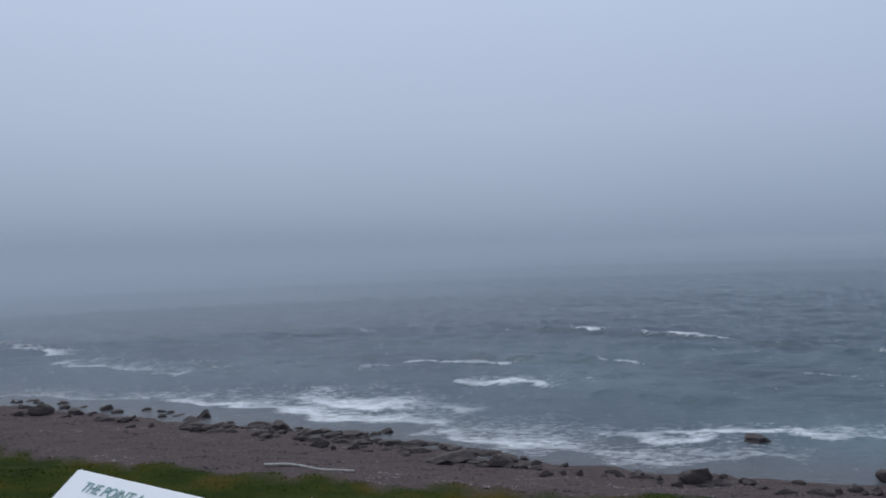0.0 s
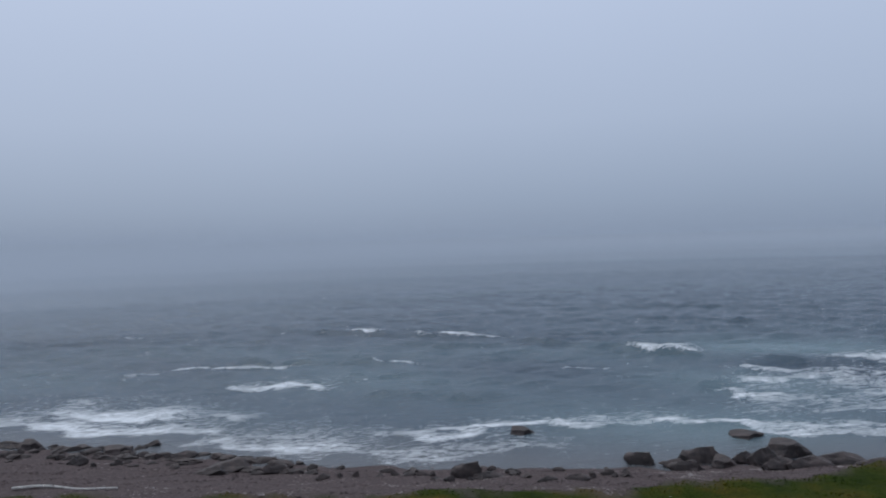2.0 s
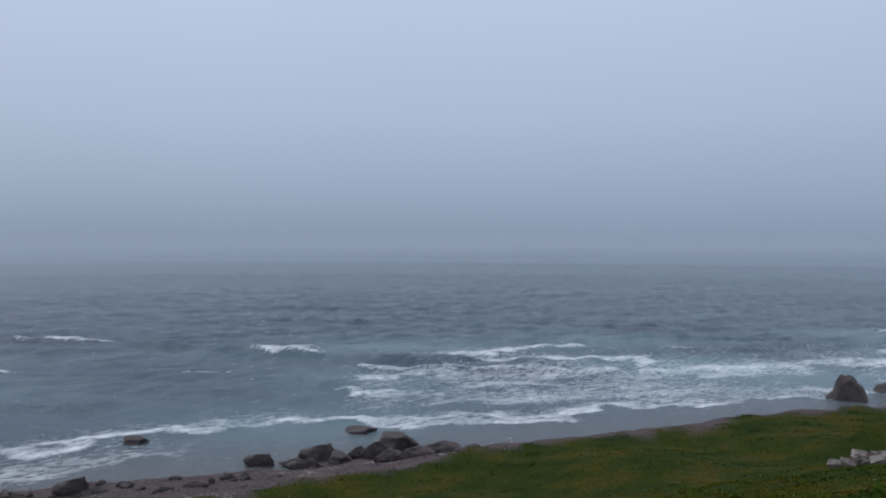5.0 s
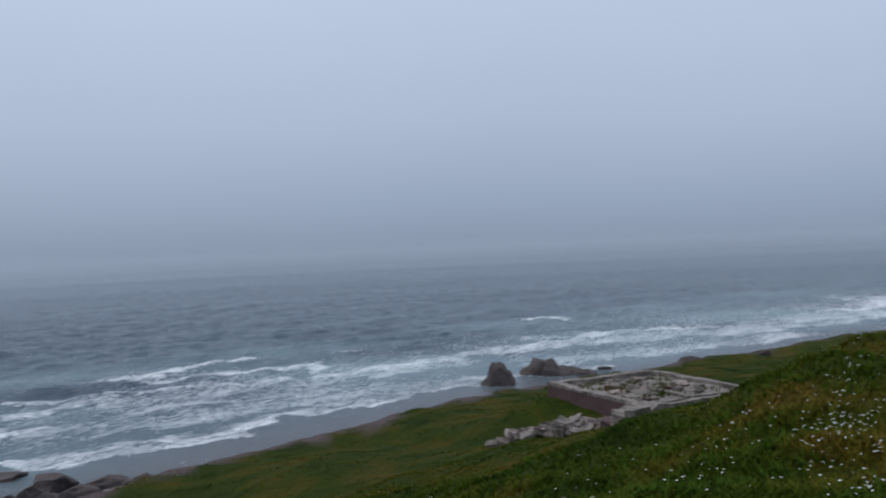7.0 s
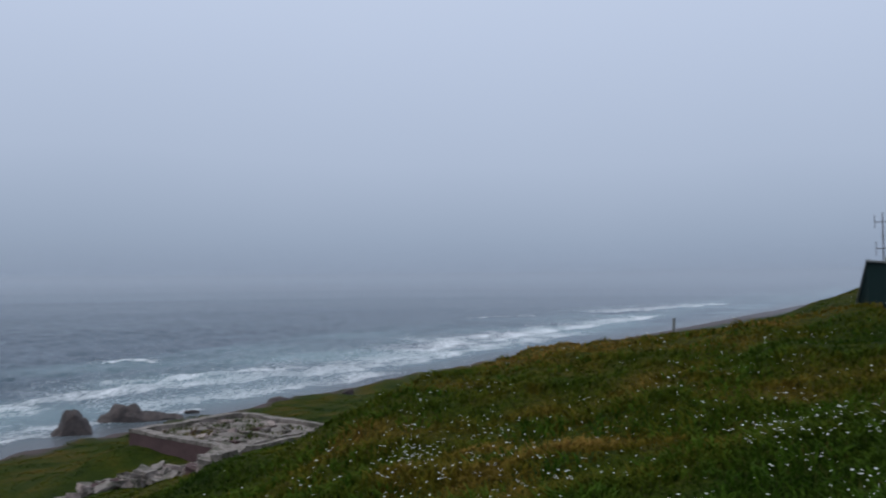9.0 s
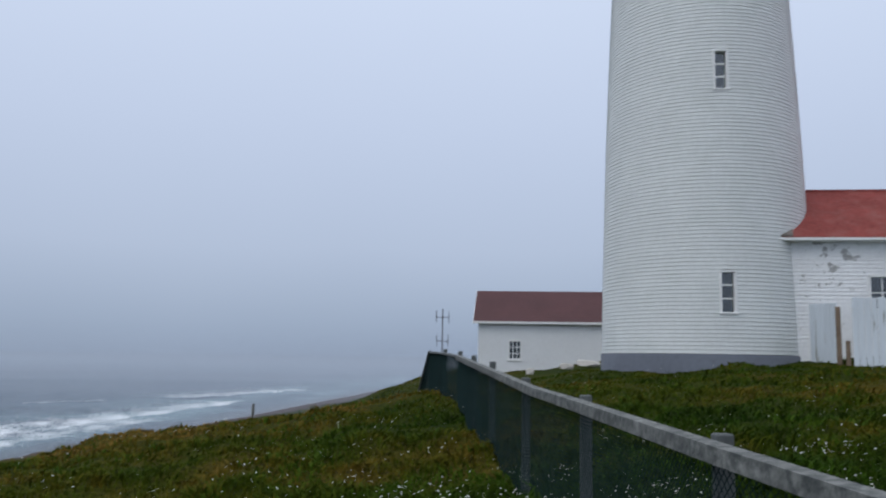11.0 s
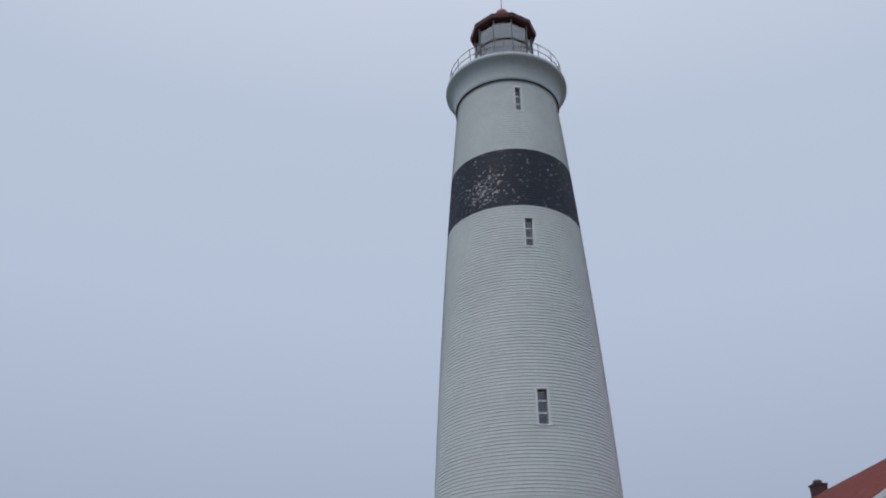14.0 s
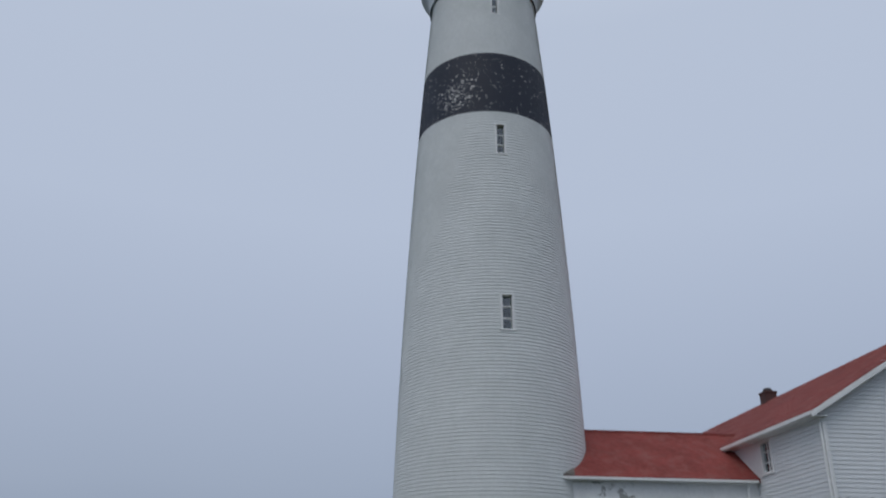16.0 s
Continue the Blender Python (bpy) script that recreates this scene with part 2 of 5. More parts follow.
def land(x, y):
    """Height of the ground, and how much of it is gravel."""
    x, y = np.asarray(x, float), np.asarray(y, float)
    wob = 0.6 * waves(x, y, 6, 14, 3)
    sc, se, sw = off_line(x, y, CREST) , off_line(x, y, TURF) + wob, off_line(x, y, COAST)
    top = 12.9 + np.clip(-0.0182 * x - 0.1036 * y, -0.75, 2.6)
    top = top - 0.55 * np.exp(-((x - 33) ** 2 + (y + 7) ** 2) / 90)
    top = top - 0.5 * np.exp(-((x - 46) ** 2 + (y + 20) ** 2) / 300)
    top = top - 0.60 * np.exp(-((x - 9.5) ** 2 + (y - 3.0) ** 2) / 40)
    top = top + 0.42 * np.exp(-((x - 19.4) ** 2 + (y + 7.7) ** 2) / 6)
    top = top - 0.22 * np.exp(-((x - 14) ** 2 + (y + 21) ** 2) / 25)
    top = top + 0.25 * np.exp(-((x - 27.5) ** 2 + (y + 18) ** 2) / 12)
    u = np.clip(sc / np.maximum(sc - se, 1e-3), 0, 1)
    slope = top + (2.5 - top) * (1 - (1 - u) ** 1.7)
    v = np.clip(se / np.maximum(se - sw, 1e-3), 0, 1)
    beach = 2.5 - 2.5 * v
    z = np.where(se > 0, beach, np.where(sc > 0, slope, top))
    z = np.where(sw > 0, np.maximum(-0.07 * sw, -3.0), z)
    r = np.hypot(x, y)
    rough = np.where(se > 0, 0.10, 0.07) * waves(x, y, 8, 4, 5) * np.clip((r - 2) / 8, 0.1, 1) + np.clip(sc / 20, 0.03, 0.25) * waves(x, y, 6, 17, 8) * (se < 0)
    # tussocks on the brow, and the bank of turf against the ruin
    rough = rough + 0.075 * np.clip((r - 3.5) / 5, 0, 1) * np.clip((34 - r) / 10, 0, 1) * (0.6 * waves(x, y, 9, 1.5, 51) + waves(x, y, 9, 3.2, 52)) * (se < 0)
    rough = rough + 1.35 * np.exp(-((x - 44.4) ** 2 + (y - 20.9) ** 2) / 9) + 0.35 * np.exp(-((x - 41.4) ** 2 + (y - 17.2) ** 2) / 5)
    gravel = np.clip(se / 1.5 + 0.5 + 0.5 * waves(x, y, 6, 3, 9), 0, 1)
    return z + rough * np.where(sw > 0, 0.3, 1), gravel


def ground_at(x, y):
    return float(land(np.array([x]), np.array([y]))[0][0])


def polar(az, r):
    a = np.radians(az)
    return -np.sin(a) * r, np.cos(a) * r


def polar_sheet(az, rad):
    """Grid of points round the place: az in degrees, wrapping round."""
    A, R = np.meshgrid(az, rad)
    x, y = polar(A, R)
    na, nr = len(az), len(rad)
    i, j = np.meshgrid(np.arange(na), np.arange(nr - 1))
    k = (i + 1) % na
    faces = np.stack([j * na + i, j * na + k, (j + 1) * na + k, (j + 1) * na + i], -1).reshape(-1, 4)
    return x.ravel(), y.ravel(), faces


def flag(ob, name, values):
    at = ob.data.attributes.new(name, "FLOAT", "POINT")
    at.data.foreach_set("value", np.asarray(values, np.float32))


# ground
def ground_material():
    m = bpy.data.materials.new("turf_and_gravel")
    m.use_nodes = True
    t = m.node_tree
    b = t.nodes["Principled BSDF"]
    b.inputs["Roughness"].default_value = 0.95
    b.inputs["Specular IOR Level"].default_value = 0.06
    co = t.nodes.new("ShaderNodeTexCoord")

    def ramp(scale, stops, detail=6.0):
        n = node(t, "ShaderNodeTexNoise", Scale=scale, Detail=detail, Roughness=0.65)
        t.links.new(co.outputs["Object"], n.inputs["Vector"])
        r = t.nodes.new("ShaderNodeValToRGB")
        while len(r.color_ramp.elements) < len(stops):
            r.color_ramp.elements.new(0.5)
        for e, (p, c) in zip(r.color_ramp.elements, stops):
            e.position, e.color = p, (*c, 1)
        t.links.new(n.outputs[0], r.inputs[0])
        return n, r

    _, patches = ramp(0.28, ((0.35, (0.013, 0.024, 0.002)), (0.5, (0.026, 0.035, 0.003)), (0.64, (0.054, 0.042, 0.006))))
    _, thatch = ramp(11.0, ((0.32, (0.3, 0.3, 0.3)), (0.5, (0.9, 0.95, 0.9)), (0.68, (1.7, 1.6, 1.5))), 8.0)
    turf = t.nodes.new("ShaderNodeVectorMath")
    turf.operation = "MULTIPLY"
    t.links.new(patches.outputs[0], turf.inputs[0])
    t.links.new(thatch.outputs[0], turf.inputs[1])
    fine, stones = ramp(7.0, ((0.3, (0.036, 0.029, 0.029)), (0.5, (0.076, 0.060, 0.060)), (0.7, (0.14, 0.112, 0.110))), 9.0)
    at = t.nodes.new("ShaderNodeAttribute")
    at.attribute_name = "gravel"
    mix = t.nodes.new("ShaderNodeMix")
    mix.data_type = "RGBA"
    t.links.new(at.outputs["Fac"], mix.inputs["Factor"])
    t.links.new(turf.outputs[0], mix.inputs["A"])
    t.links.new(stones.outputs[0], mix.inputs["B"])
    t.links.new(mix.outputs["Result"], b.inputs["Base Color"])
    bp = node(t, "ShaderNodeBump", Strength=0.6, Distance=0.06)
    t.links.new(fine.outputs[0], bp.inputs["Height"])
    t.links.new(bp.outputs[0], b.inputs["Normal"])
    return m


AZ = np.concatenate([np.arange(-160, 40, 0.4), np.arange(40, 200, 4.0)])
gx, gy, gf = polar_sheet(AZ, np.concatenate([[0.004, 0.1, 0.25], np.geomspace(0.4, 3500, 300)]))
gx, gy = gx + 0.07, gy - 0.05
gz, gg = land(gx, gy)
ground = mesh_thing("ground", np.stack([gx, gy, gz], 1), gf, ground_material(), "grassy headland falling to a gravel beach", "ground", "structure", smooth=True)
flag(ground, "gravel", gg)

# ---- the sea ----


def sea_material():
    m = bpy.data.materials.new("grey_sea")
    m.use_nodes = True
    t = m.node_tree
    b = t.nodes["Principled BSDF"]
    b.inputs["IOR"].default_value = 1.33
    co = t.nodes.new("ShaderNodeTexCoord")
    # water
    tint = t.nodes.new("ShaderNodeAttribute")
    tint.attribute_name = "shallow"
    hue = t.nodes.new("ShaderNodeMix")
    hue.data_type = "RGBA"
    hue.inputs["A"].default_value, hue.inputs["B"].default_value = (0.027, 0.053, 0.080, 1), (0.125, 0.198, 0.222, 1)
    t.links.new(tint.outputs["Fac"], hue.inputs["Factor"])
    thin = t.nodes.new("ShaderNodeAttribute")
    thin.attribute_name = "film"
    wet = t.nodes.new("ShaderNodeMix")
    wet.data_type = "RGBA"
    t.links.new(thin.outputs["Fac"], wet.inputs["Factor"])
    t.links.new(hue.outputs["Result"], wet.inputs["A"])
    wet.inputs["B"].default_value = (0.085, 0.092, 0.102, 1)
    # foam, torn into lace
    lace = t.nodes.new("ShaderNodeMapping")
    lace.inputs["Rotation"].default_value = (0, 0, radians(20))
    lace.inputs["Scale"].default_value = (0.45, 1.1, 1)
    t.links.new(co.outputs["Object"], lace.inputs["Vector"])
    n1 = node(t, "ShaderNodeTexNoise", Scale=2.2, Detail=10.0, Roughness=0.74, Distortion=0.9)
    t.links.new(lace.outputs[0], n1.inputs["Vector"])
    n3 = node(t, "ShaderNodeTexNoise", Scale=0.16, Detail=5.0, Roughness=0.6)
    t.links.new(lace.outputs[0], n3.inputs["Vector"])
    tear = t.nodes.new("ShaderNodeMapRange")
    tear.inputs["From Min"].default_value, tear.inputs["From Max"].default_value = 0.36, 0.60
    tear.inputs["To Min"].default_value, tear.inputs["To Max"].default_value = 0.5, 1.0
    t.links.new(n3.outputs[0], tear.inputs[0])
    foam = t.nodes.new("ShaderNodeAttribute")
    foam.attribute_name = "foam"
    add = t.nodes.new("ShaderNodeMath")
    add.operation = "MULTIPLY_ADD"
    torn = t.nodes.new("ShaderNodeMath")
    torn.operation = "MULTIPLY"
    t.links.new(foam.outputs["Fac"], torn.inputs[0])
    t.links.new(tear.outputs[0], torn.inputs[1])
    t.links.new(torn.outputs[0], add.inputs[0])
    add.inputs[1].default_value = 0.765
    wild = t.nodes.new("ShaderNodeMath")
    wild.operation = "MULTIPLY_ADD"
    t.links.new(n1.outputs[0], wild.inputs[0])
    wild.inputs[1].default_value, wild.inputs[2].default_value = 2.3, -0.65
    t.links.new(wild.outputs[0], add.inputs[2])
    cut = t.nodes.new("ShaderNodeMapRange")
    cut.inputs["From Min"].default_value, cut.inputs["From Max"].default_value = 0.76, 1.28
    t.links.new(add.outputs[0], cut.inputs[0])
    mix = t.nodes.new("ShaderNodeMix")
    mix.data_type = "RGBA"
    t.links.new(cut.outputs[0], mix.inputs["Factor"])
    t.links.new(wet.outputs["Result"], mix.inputs["A"])
    mix.inputs["B"].default_value = (0.72, 0.75, 0.78, 1)
    t.links.new(mix.outputs["Result"], b.inputs["Base Color"])
    ro = t.nodes.new("ShaderNodeMapRange")
    ro.inputs["To Min"].default_value, ro.inputs["To Max"].default_value = 0.22, 0.9
    t.links.new(cut.outputs[0], ro.inputs[0])
    t.links.new(ro.outputs[0], b.inputs["Roughness"])
    # chop
    ch = t.nodes.new("ShaderNodeMapping")
    ch.inputs["Rotation"].default_value = (0, 0, radians(15))
    ch.inputs["Scale"].default_value = (0.35, 1.0, 1)
    t.links.new(co.outputs["Object"], ch.inputs["Vector"])
    n2 = node(t, "ShaderNodeTexNoise", Scale=1.0, Detail=8.0, Roughness=0.66)
    t.links.new(ch.outputs[0], n2.inputs["Vector"])
    bp = node(t, "ShaderNodeBump", Strength=1.0, Distance=0.40)
    t.links.new(n2.outputs[0], bp.inputs["Height"])
    t.links.new(bp.outputs[0], b.inputs["Normal"])
    return m


# broken water: yaw and distance of both ends of each crest, its width and its strength
BREAKERS_EAST = ((31, 172, 27, 141, 6, 0.8), (27.5, 131, 20.5, 109, 9, 0.7), (13.5, 86, 7.0, 78, 10, 1.0), (6.6, 78, 1.6, 75, 6, 0.9), (8.5, 106, 2.8, 109, 4, 0.8), (2.8, 107, -2, 104, 4, 1.0), (1.5, 93, -4, 87, 7, 1.0), (8.9, 154, 7.9, 153, 3, 1.0))
BREAKERS_MID = ((-5.4, 144, -7.4, 141, 4, 1.0), (-10.5, 135, -15.4, 129, 3, 1.0), (-24, 113, -29, 108, 4, 0.9), (-38.9, 106, -49.8, 106, 7, 1.0), (-30.6, 81, -34.3, 82, 5, 1.0), (-31.9, 89, -38.2, 94, 9, 0.75), (-39, 86, -52, 88, 14, 0.72), (-7.5, 105, -9.5, 103, 3, 0.85), (-20, 97, -23, 97, 3, 0.6))
BREAKERS_WEST = ((-36.4, 106, -46.3, 119, 7, 0.9), (-31, 97, -47.3, 97, 6, 0.85), (-47.3, 97, -59.4, 106, 8, 1.0), (-51.4, 121, -53.4, 121, 3, 0.8), (-64.2, 157, -66.8, 156, 7, 1.0), (-59, 107, -70.7, 132, 8, 0.9), (-64.4, 126, -70.7, 134, 8, 0.9), (-70.7, 133, -81, 144, 9, 0.9), (-81, 145, -87, 160, 14, 1.0), (-85, 190, -92, 215, 18, 1.0), (-84, 165, -100, 300, 24, 1.0), (-97, 330, -104, 420, 36, 1.0), (-88, 290, -92, 300, 8, 0.8))
WASH = ((31, 104, 20, 90, 8, 0.65), (20, 90, 4, 70, 10, 0.92), (4, 66, -5, 60, 10, 1.0), (-4, 59, -19, 60, 9, 0.66), (-7, 65, -14, 65, 5, 0.9), (-14, 65, -20, 67, 5, 1.0), (-20, 66, -28, 68, 6, 1.0), (-28, 67, -46, 69, 5, 1.0), (-31, 68, -44.2, 71, 3, 1.0), (-44.2, 71, -55, 82, 4, 1.0), (-55, 82, -70, 98, 5, 0.9), (-50, 80, -62, 92, 9, 0.7), (-34, 76, -56, 88, 26, 0.70), (-38, 90, -60, 104, 26, 0.66), (-66, 100, -82, 126, 20, 0.76), (-62, 112, -80, 138, 26, 0.74), (-78, 128, -95, 215, 36, 0.8))
# swells that have not broken: their ends and height
SWELLS = ((0, 152, -16, 129, 0.55), (-16, 127, -31, 106, 0.6), (-30, 107, -40, 105, 0.3), (2, 113, -10, 103, 0.4), (-24, 160, -36, 150, 0.4), (-20, 190, -40, 180, 0.4), (-44, 150, -56, 155, 0.4), (12, 140, 2, 130, 0.4), (-6, 84, -16, 80, 0.45), (-46, 130, -60, 140, 0.35))


def broken(x, y):
    """Foam, and how far the water is heaped up."""
    total, lift = np.zeros_like(x), np.zeros_like(x)
    wx, wy = x + 0.9 * waves(x, y, 7, 7, 21), y + 0.9 * waves(x, y, 7, 7, 22) + 0.9 * waves(x, y, 6, 24, 23)
    for a0, r0, a1, r1, width, strength in BREAKERS_EAST + BREAKERS_MID + BREAKERS_WEST + WASH:
        ax, ay = polar(a0, r0)
        bx, by = polar(a1, r1)
        dx, dy = bx - ax, by - ay
        length = math.hypot(dx, dy)
        s = ((wx - ax) * dx + (wy - ay) * dy) / length ** 2
        d = ((wx - ax) * -dy + (wy - ay) * dx) / length  # positive seaward
        if (ax * -dy + ay * dx) < 0:
            d = -d
        ends = np.clip(np.minimum(s, 1 - s) * length / (0.25 * width) + 1, 0, 1)
        shape = np.where(d < 0, np.exp(-(d / (0.10 * width)) ** 2), 0.62 * np.exp(-(np.maximum(d, 0) / (0.8 * width)) ** 2) + 0.38 * np.exp(-(np.maximum(d, 0) / (0.22 * width)) ** 2)) * ends * strength
        total = np.maximum(total, shape)
        if width < 9:
            lift += 0.30 * np.exp(-((d - 0.1 * width) / 1.1) ** 2) * ends * strength
    for a0, r0, a1, r1, high in SWELLS:
        ax, ay = polar(a0, r0)
        bx, by = polar(a1, r1)
        dx, dy = bx - ax, by - ay
        length = math.hypot(dx, dy)
        s = ((wx - ax) * dx + (wy - ay) * dy) / length ** 2
        d = ((wx - ax) * -dy + (wy - ay) * dx) / length
        if (ax * -dy + ay * dx) < 0:
            d = -d
        ends = np.clip(np.minimum(s, 1 - s) * 5, 0, 1)
        lift += high * ends * np.where(d < 0, np.exp(-(d / 0.8) ** 2), np.exp(-(d / 2.5) ** 2))
    return total, np.minimum(lift, 0.8)


SAZ = np.concatenate([np.arange(-125, 36, 0.2), np.arange(36, 235, 2.5)])
sx, sy, sf = polar_sheet(SAZ, np.concatenate([np.geomspace(36, 560, 430), np.geomspace(568, 4500, 60)]))
soff = off_line(sx, sy, COAST)
foam, lift = broken(sx, sy)
sr = np.hypot(sx, sy)
# swell running in to the shore, wind waves over it
along = 0.42 * sx + 0.907 * sy + 7 * waves(sx, sy, 5, 90, 31)
swell = 0.22 * np.sin(along * 2 * np.pi / 17) ** 3 + 0.13 * waves(sx * 0.5, sy, 10, 7, 33) + 0.12 * waves(sx * 0.45, sy, 14, 3.4, 34) * np.clip((520 - sr) / 200, 0, 1) + 0.05 * waves(sx * 0.5, sy, 12, 2.0, 35) * np.clip((170 - sr) / 60, 0, 1)
deep = np.clip(soff / 35, 0.12, 1)
sz = swell * deep + lift * np.clip(soff / 20, 0.1, 1) - 0.02
sea = mesh_thing("sea", np.stack([sx, sy, sz], 1), sf, sea_material(), "choppy grey sea with white breakers", "water", "structure", smooth=True)
flag(sea, "foam", foam)
flag(sea, "film", np.exp(-(np.maximum(soff, 0) / 8) ** 2))
flag(sea, "shallow", np.clip(np.exp(-((soff - 30) / 34) ** 2) * (0.6 + 0.5 * waves(sx, sy, 6, 40, 41)) * np.interp(-np.degrees(np.arctan2(sx, sy)), (-80, -32, -14, 30), (1, 0.9, 0.35, 0.2)), 0, 1))

# ---- the fog over the sea: thin veils, each a little denser with height over the water ----


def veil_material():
    m = bpy.data.materials.new("sea_fog_glow")
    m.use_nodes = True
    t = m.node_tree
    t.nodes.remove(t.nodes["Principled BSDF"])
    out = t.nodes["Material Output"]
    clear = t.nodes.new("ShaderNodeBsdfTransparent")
    # the haze's brightness is put in as emission; the veils glow by themselves
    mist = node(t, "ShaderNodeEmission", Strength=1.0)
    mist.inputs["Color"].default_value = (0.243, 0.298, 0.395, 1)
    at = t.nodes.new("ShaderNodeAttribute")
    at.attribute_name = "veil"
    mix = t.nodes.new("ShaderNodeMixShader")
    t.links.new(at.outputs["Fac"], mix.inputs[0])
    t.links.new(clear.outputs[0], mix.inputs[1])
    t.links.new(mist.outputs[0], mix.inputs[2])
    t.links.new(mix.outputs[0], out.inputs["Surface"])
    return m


VEIL = veil_material()
va = np.arange(-150, 61, 1.5)
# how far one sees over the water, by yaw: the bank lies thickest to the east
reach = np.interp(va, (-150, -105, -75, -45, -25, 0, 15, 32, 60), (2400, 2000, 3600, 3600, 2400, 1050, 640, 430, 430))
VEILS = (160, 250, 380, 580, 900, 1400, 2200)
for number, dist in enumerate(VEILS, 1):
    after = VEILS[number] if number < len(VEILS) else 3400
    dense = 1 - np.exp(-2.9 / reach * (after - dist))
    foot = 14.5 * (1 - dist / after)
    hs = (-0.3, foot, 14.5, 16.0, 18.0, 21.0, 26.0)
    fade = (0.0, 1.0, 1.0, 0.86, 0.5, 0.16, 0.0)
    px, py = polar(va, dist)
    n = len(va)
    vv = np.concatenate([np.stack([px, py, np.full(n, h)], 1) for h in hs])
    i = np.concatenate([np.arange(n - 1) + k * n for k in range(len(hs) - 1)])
    fog = mesh_thing("backdrop_fog_%d" % number, vv, np.stack([i, i + 1, i + 1 + n, i + n], 1), VEIL, "self-glowing veil of grey sea fog hiding the horizon", "fog", "structure", smooth=True)
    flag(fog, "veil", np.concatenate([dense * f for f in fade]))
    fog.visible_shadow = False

# ---- the lighthouse ----
TX, TY = (float(v) for v in polar(-130.43, 33.5))
FACE = math.degrees(math.atan2(-TY, -TX))  # bearing from the tower to the viewpoint, from +x
SEG = 180
BASE_Z = 14.93
BAND0, BAND1, NECK = 18.85, 21.95, 26.30


def tower_r(z):
    return 3.80 - 0.0175 * z - 0.0013 * z * z


def courses(z0, z1, step):
    out, n = [], max(1, round((z1 - z0) / step))
    for k in range(n):
        a, b = z0 + (z1 - z0) * k / n, z0 + (z1 - z0) * (k + 1) / n
        out += [(tower_r(a) + 0.012, a), (tower_r(b) - 0.003, b - 0.009)]
    return out + [(tower_r(z1) + 0.002, z1)]


def peeling(name, base, bare, centre, reach, fleck, flecks=0.68):
    """Paint that has come off in flecks, most of all round one spot."""
    m = material(name, base, 0.6, spread=0.12, grain=9, blotch=0.6)
    t = m.node_tree
    b = t.nodes["Principled BSDF"]
    old = b.inputs["Base Color"].links[0].from_socket
    co = t.nodes.new("ShaderNodeTexCoord")
    mp = t.nodes.new("ShaderNodeMapping")
    mp.inputs["Scale"].default_value = (1, 1, 1.25)
    t.links.new(co.outputs["Object"], mp.inputs["Vector"])
    n = node(t, "ShaderNodeTexNoise", Scale=fleck, Detail=5.0, Roughness=0.7)
    chip = node(t, "ShaderNodeTexVoronoi", Scale=fleck * 1.3)
    one = t.nodes.new("ShaderNodeSeparateColor")
    both = t.nodes.new("ShaderNodeMath")
    both.operation = "MULTIPLY_ADD"
    both.inputs[1].default_value = 0.36
    t.links.new(mp.outputs[0], n.inputs["Vector"])
    t.links.new(mp.outputs[0], chip.inputs["Vector"])
    t.links.new(chip.outputs["Color"], one.inputs[0])
    t.links.new(one.outputs[0], both.inputs[0])
    t.links.new(n.outputs[0], both.inputs[2])
    d = t.nodes.new("ShaderNodeVectorMath")
    d.operation = "DISTANCE"
    t.links.new(co.outputs["Object"], d.inputs[0])
    d.inputs[1].default_value = centre
    near = t.nodes.new("ShaderNodeMapRange")
    near.inputs["From Min"].default_value, near.inputs["From Max"].default_value = reach, reach * 0.25
    near.inputs["To Max"].default_value = 0.15
    t.links.new(d.outputs["Value"], near.inputs[0])
    add = t.nodes.new("ShaderNodeMath")
    t.links.new(both.outputs[0], add.inputs[0])
    t.links.new(near.outputs[0], add.inputs[1])
    cut = t.nodes.new("ShaderNodeMapRange")
    cut.inputs["From Min"].default_value, cut.inputs["From Max"].default_value = flecks, flecks + 0.03
    t.links.new(add.outputs[0], cut.inputs[0])
    mix = t.nodes.new("ShaderNodeMix")
    mix.data_type = "RGBA"
    t.links.new(cut.outputs[0], mix.inputs["Factor"])
    t.links.new(old, mix.inputs["A"])
    mix.inputs["B"].default_value = (*bare, 1)
    t.links.new(mix.outputs["Result"], b.inputs["Base Color"])
    return m


BANDPAINT = peeling("peeling_black_paint", (0.012, 0.018, 0.036), (0.42, 0.42, 0.42), (2.55, -1.05, 19.9), 1.25, 7.5, 0.90)
WIN_Z, WIN_H, WIN_SEG = (2.07, 9.86, 17.49, 24.97), 1.38, 6


def in_window(i, z):
    return (WIN_SEG - 2) <= i < (WIN_SEG + 2) and any(abs(z - c) < WIN_H / 2 for c in WIN_Z)


lighthouse = thing("lighthouse", (TX, TY, BASE_Z), "tall white shingled lighthouse tower with a peeling black band", "lighthouse", turn=FACE)
part("tower_wall", lathe(bmesh.new(), courses(0.0, BAND0, 0.135), SEG, in_window), WHITE, lighthouse)
part("black_band", lathe(bmesh.new(), courses(BAND0, BAND1, 0.135), SEG), BANDPAINT, lighthouse, "black painted band with peeling white patches")
part("upper_wall", lathe(bmesh.new(), courses(BAND1, NECK, 0.135), SEG, in_window), WHITE, lighthouse)
part("foundation", lathe(bmesh.new(), [(3.84, -1.6), (3.84, -0.02), (3.6, 0.01)], 96), GREYBASE, lighthouse, "grey painted foundation ring", True)
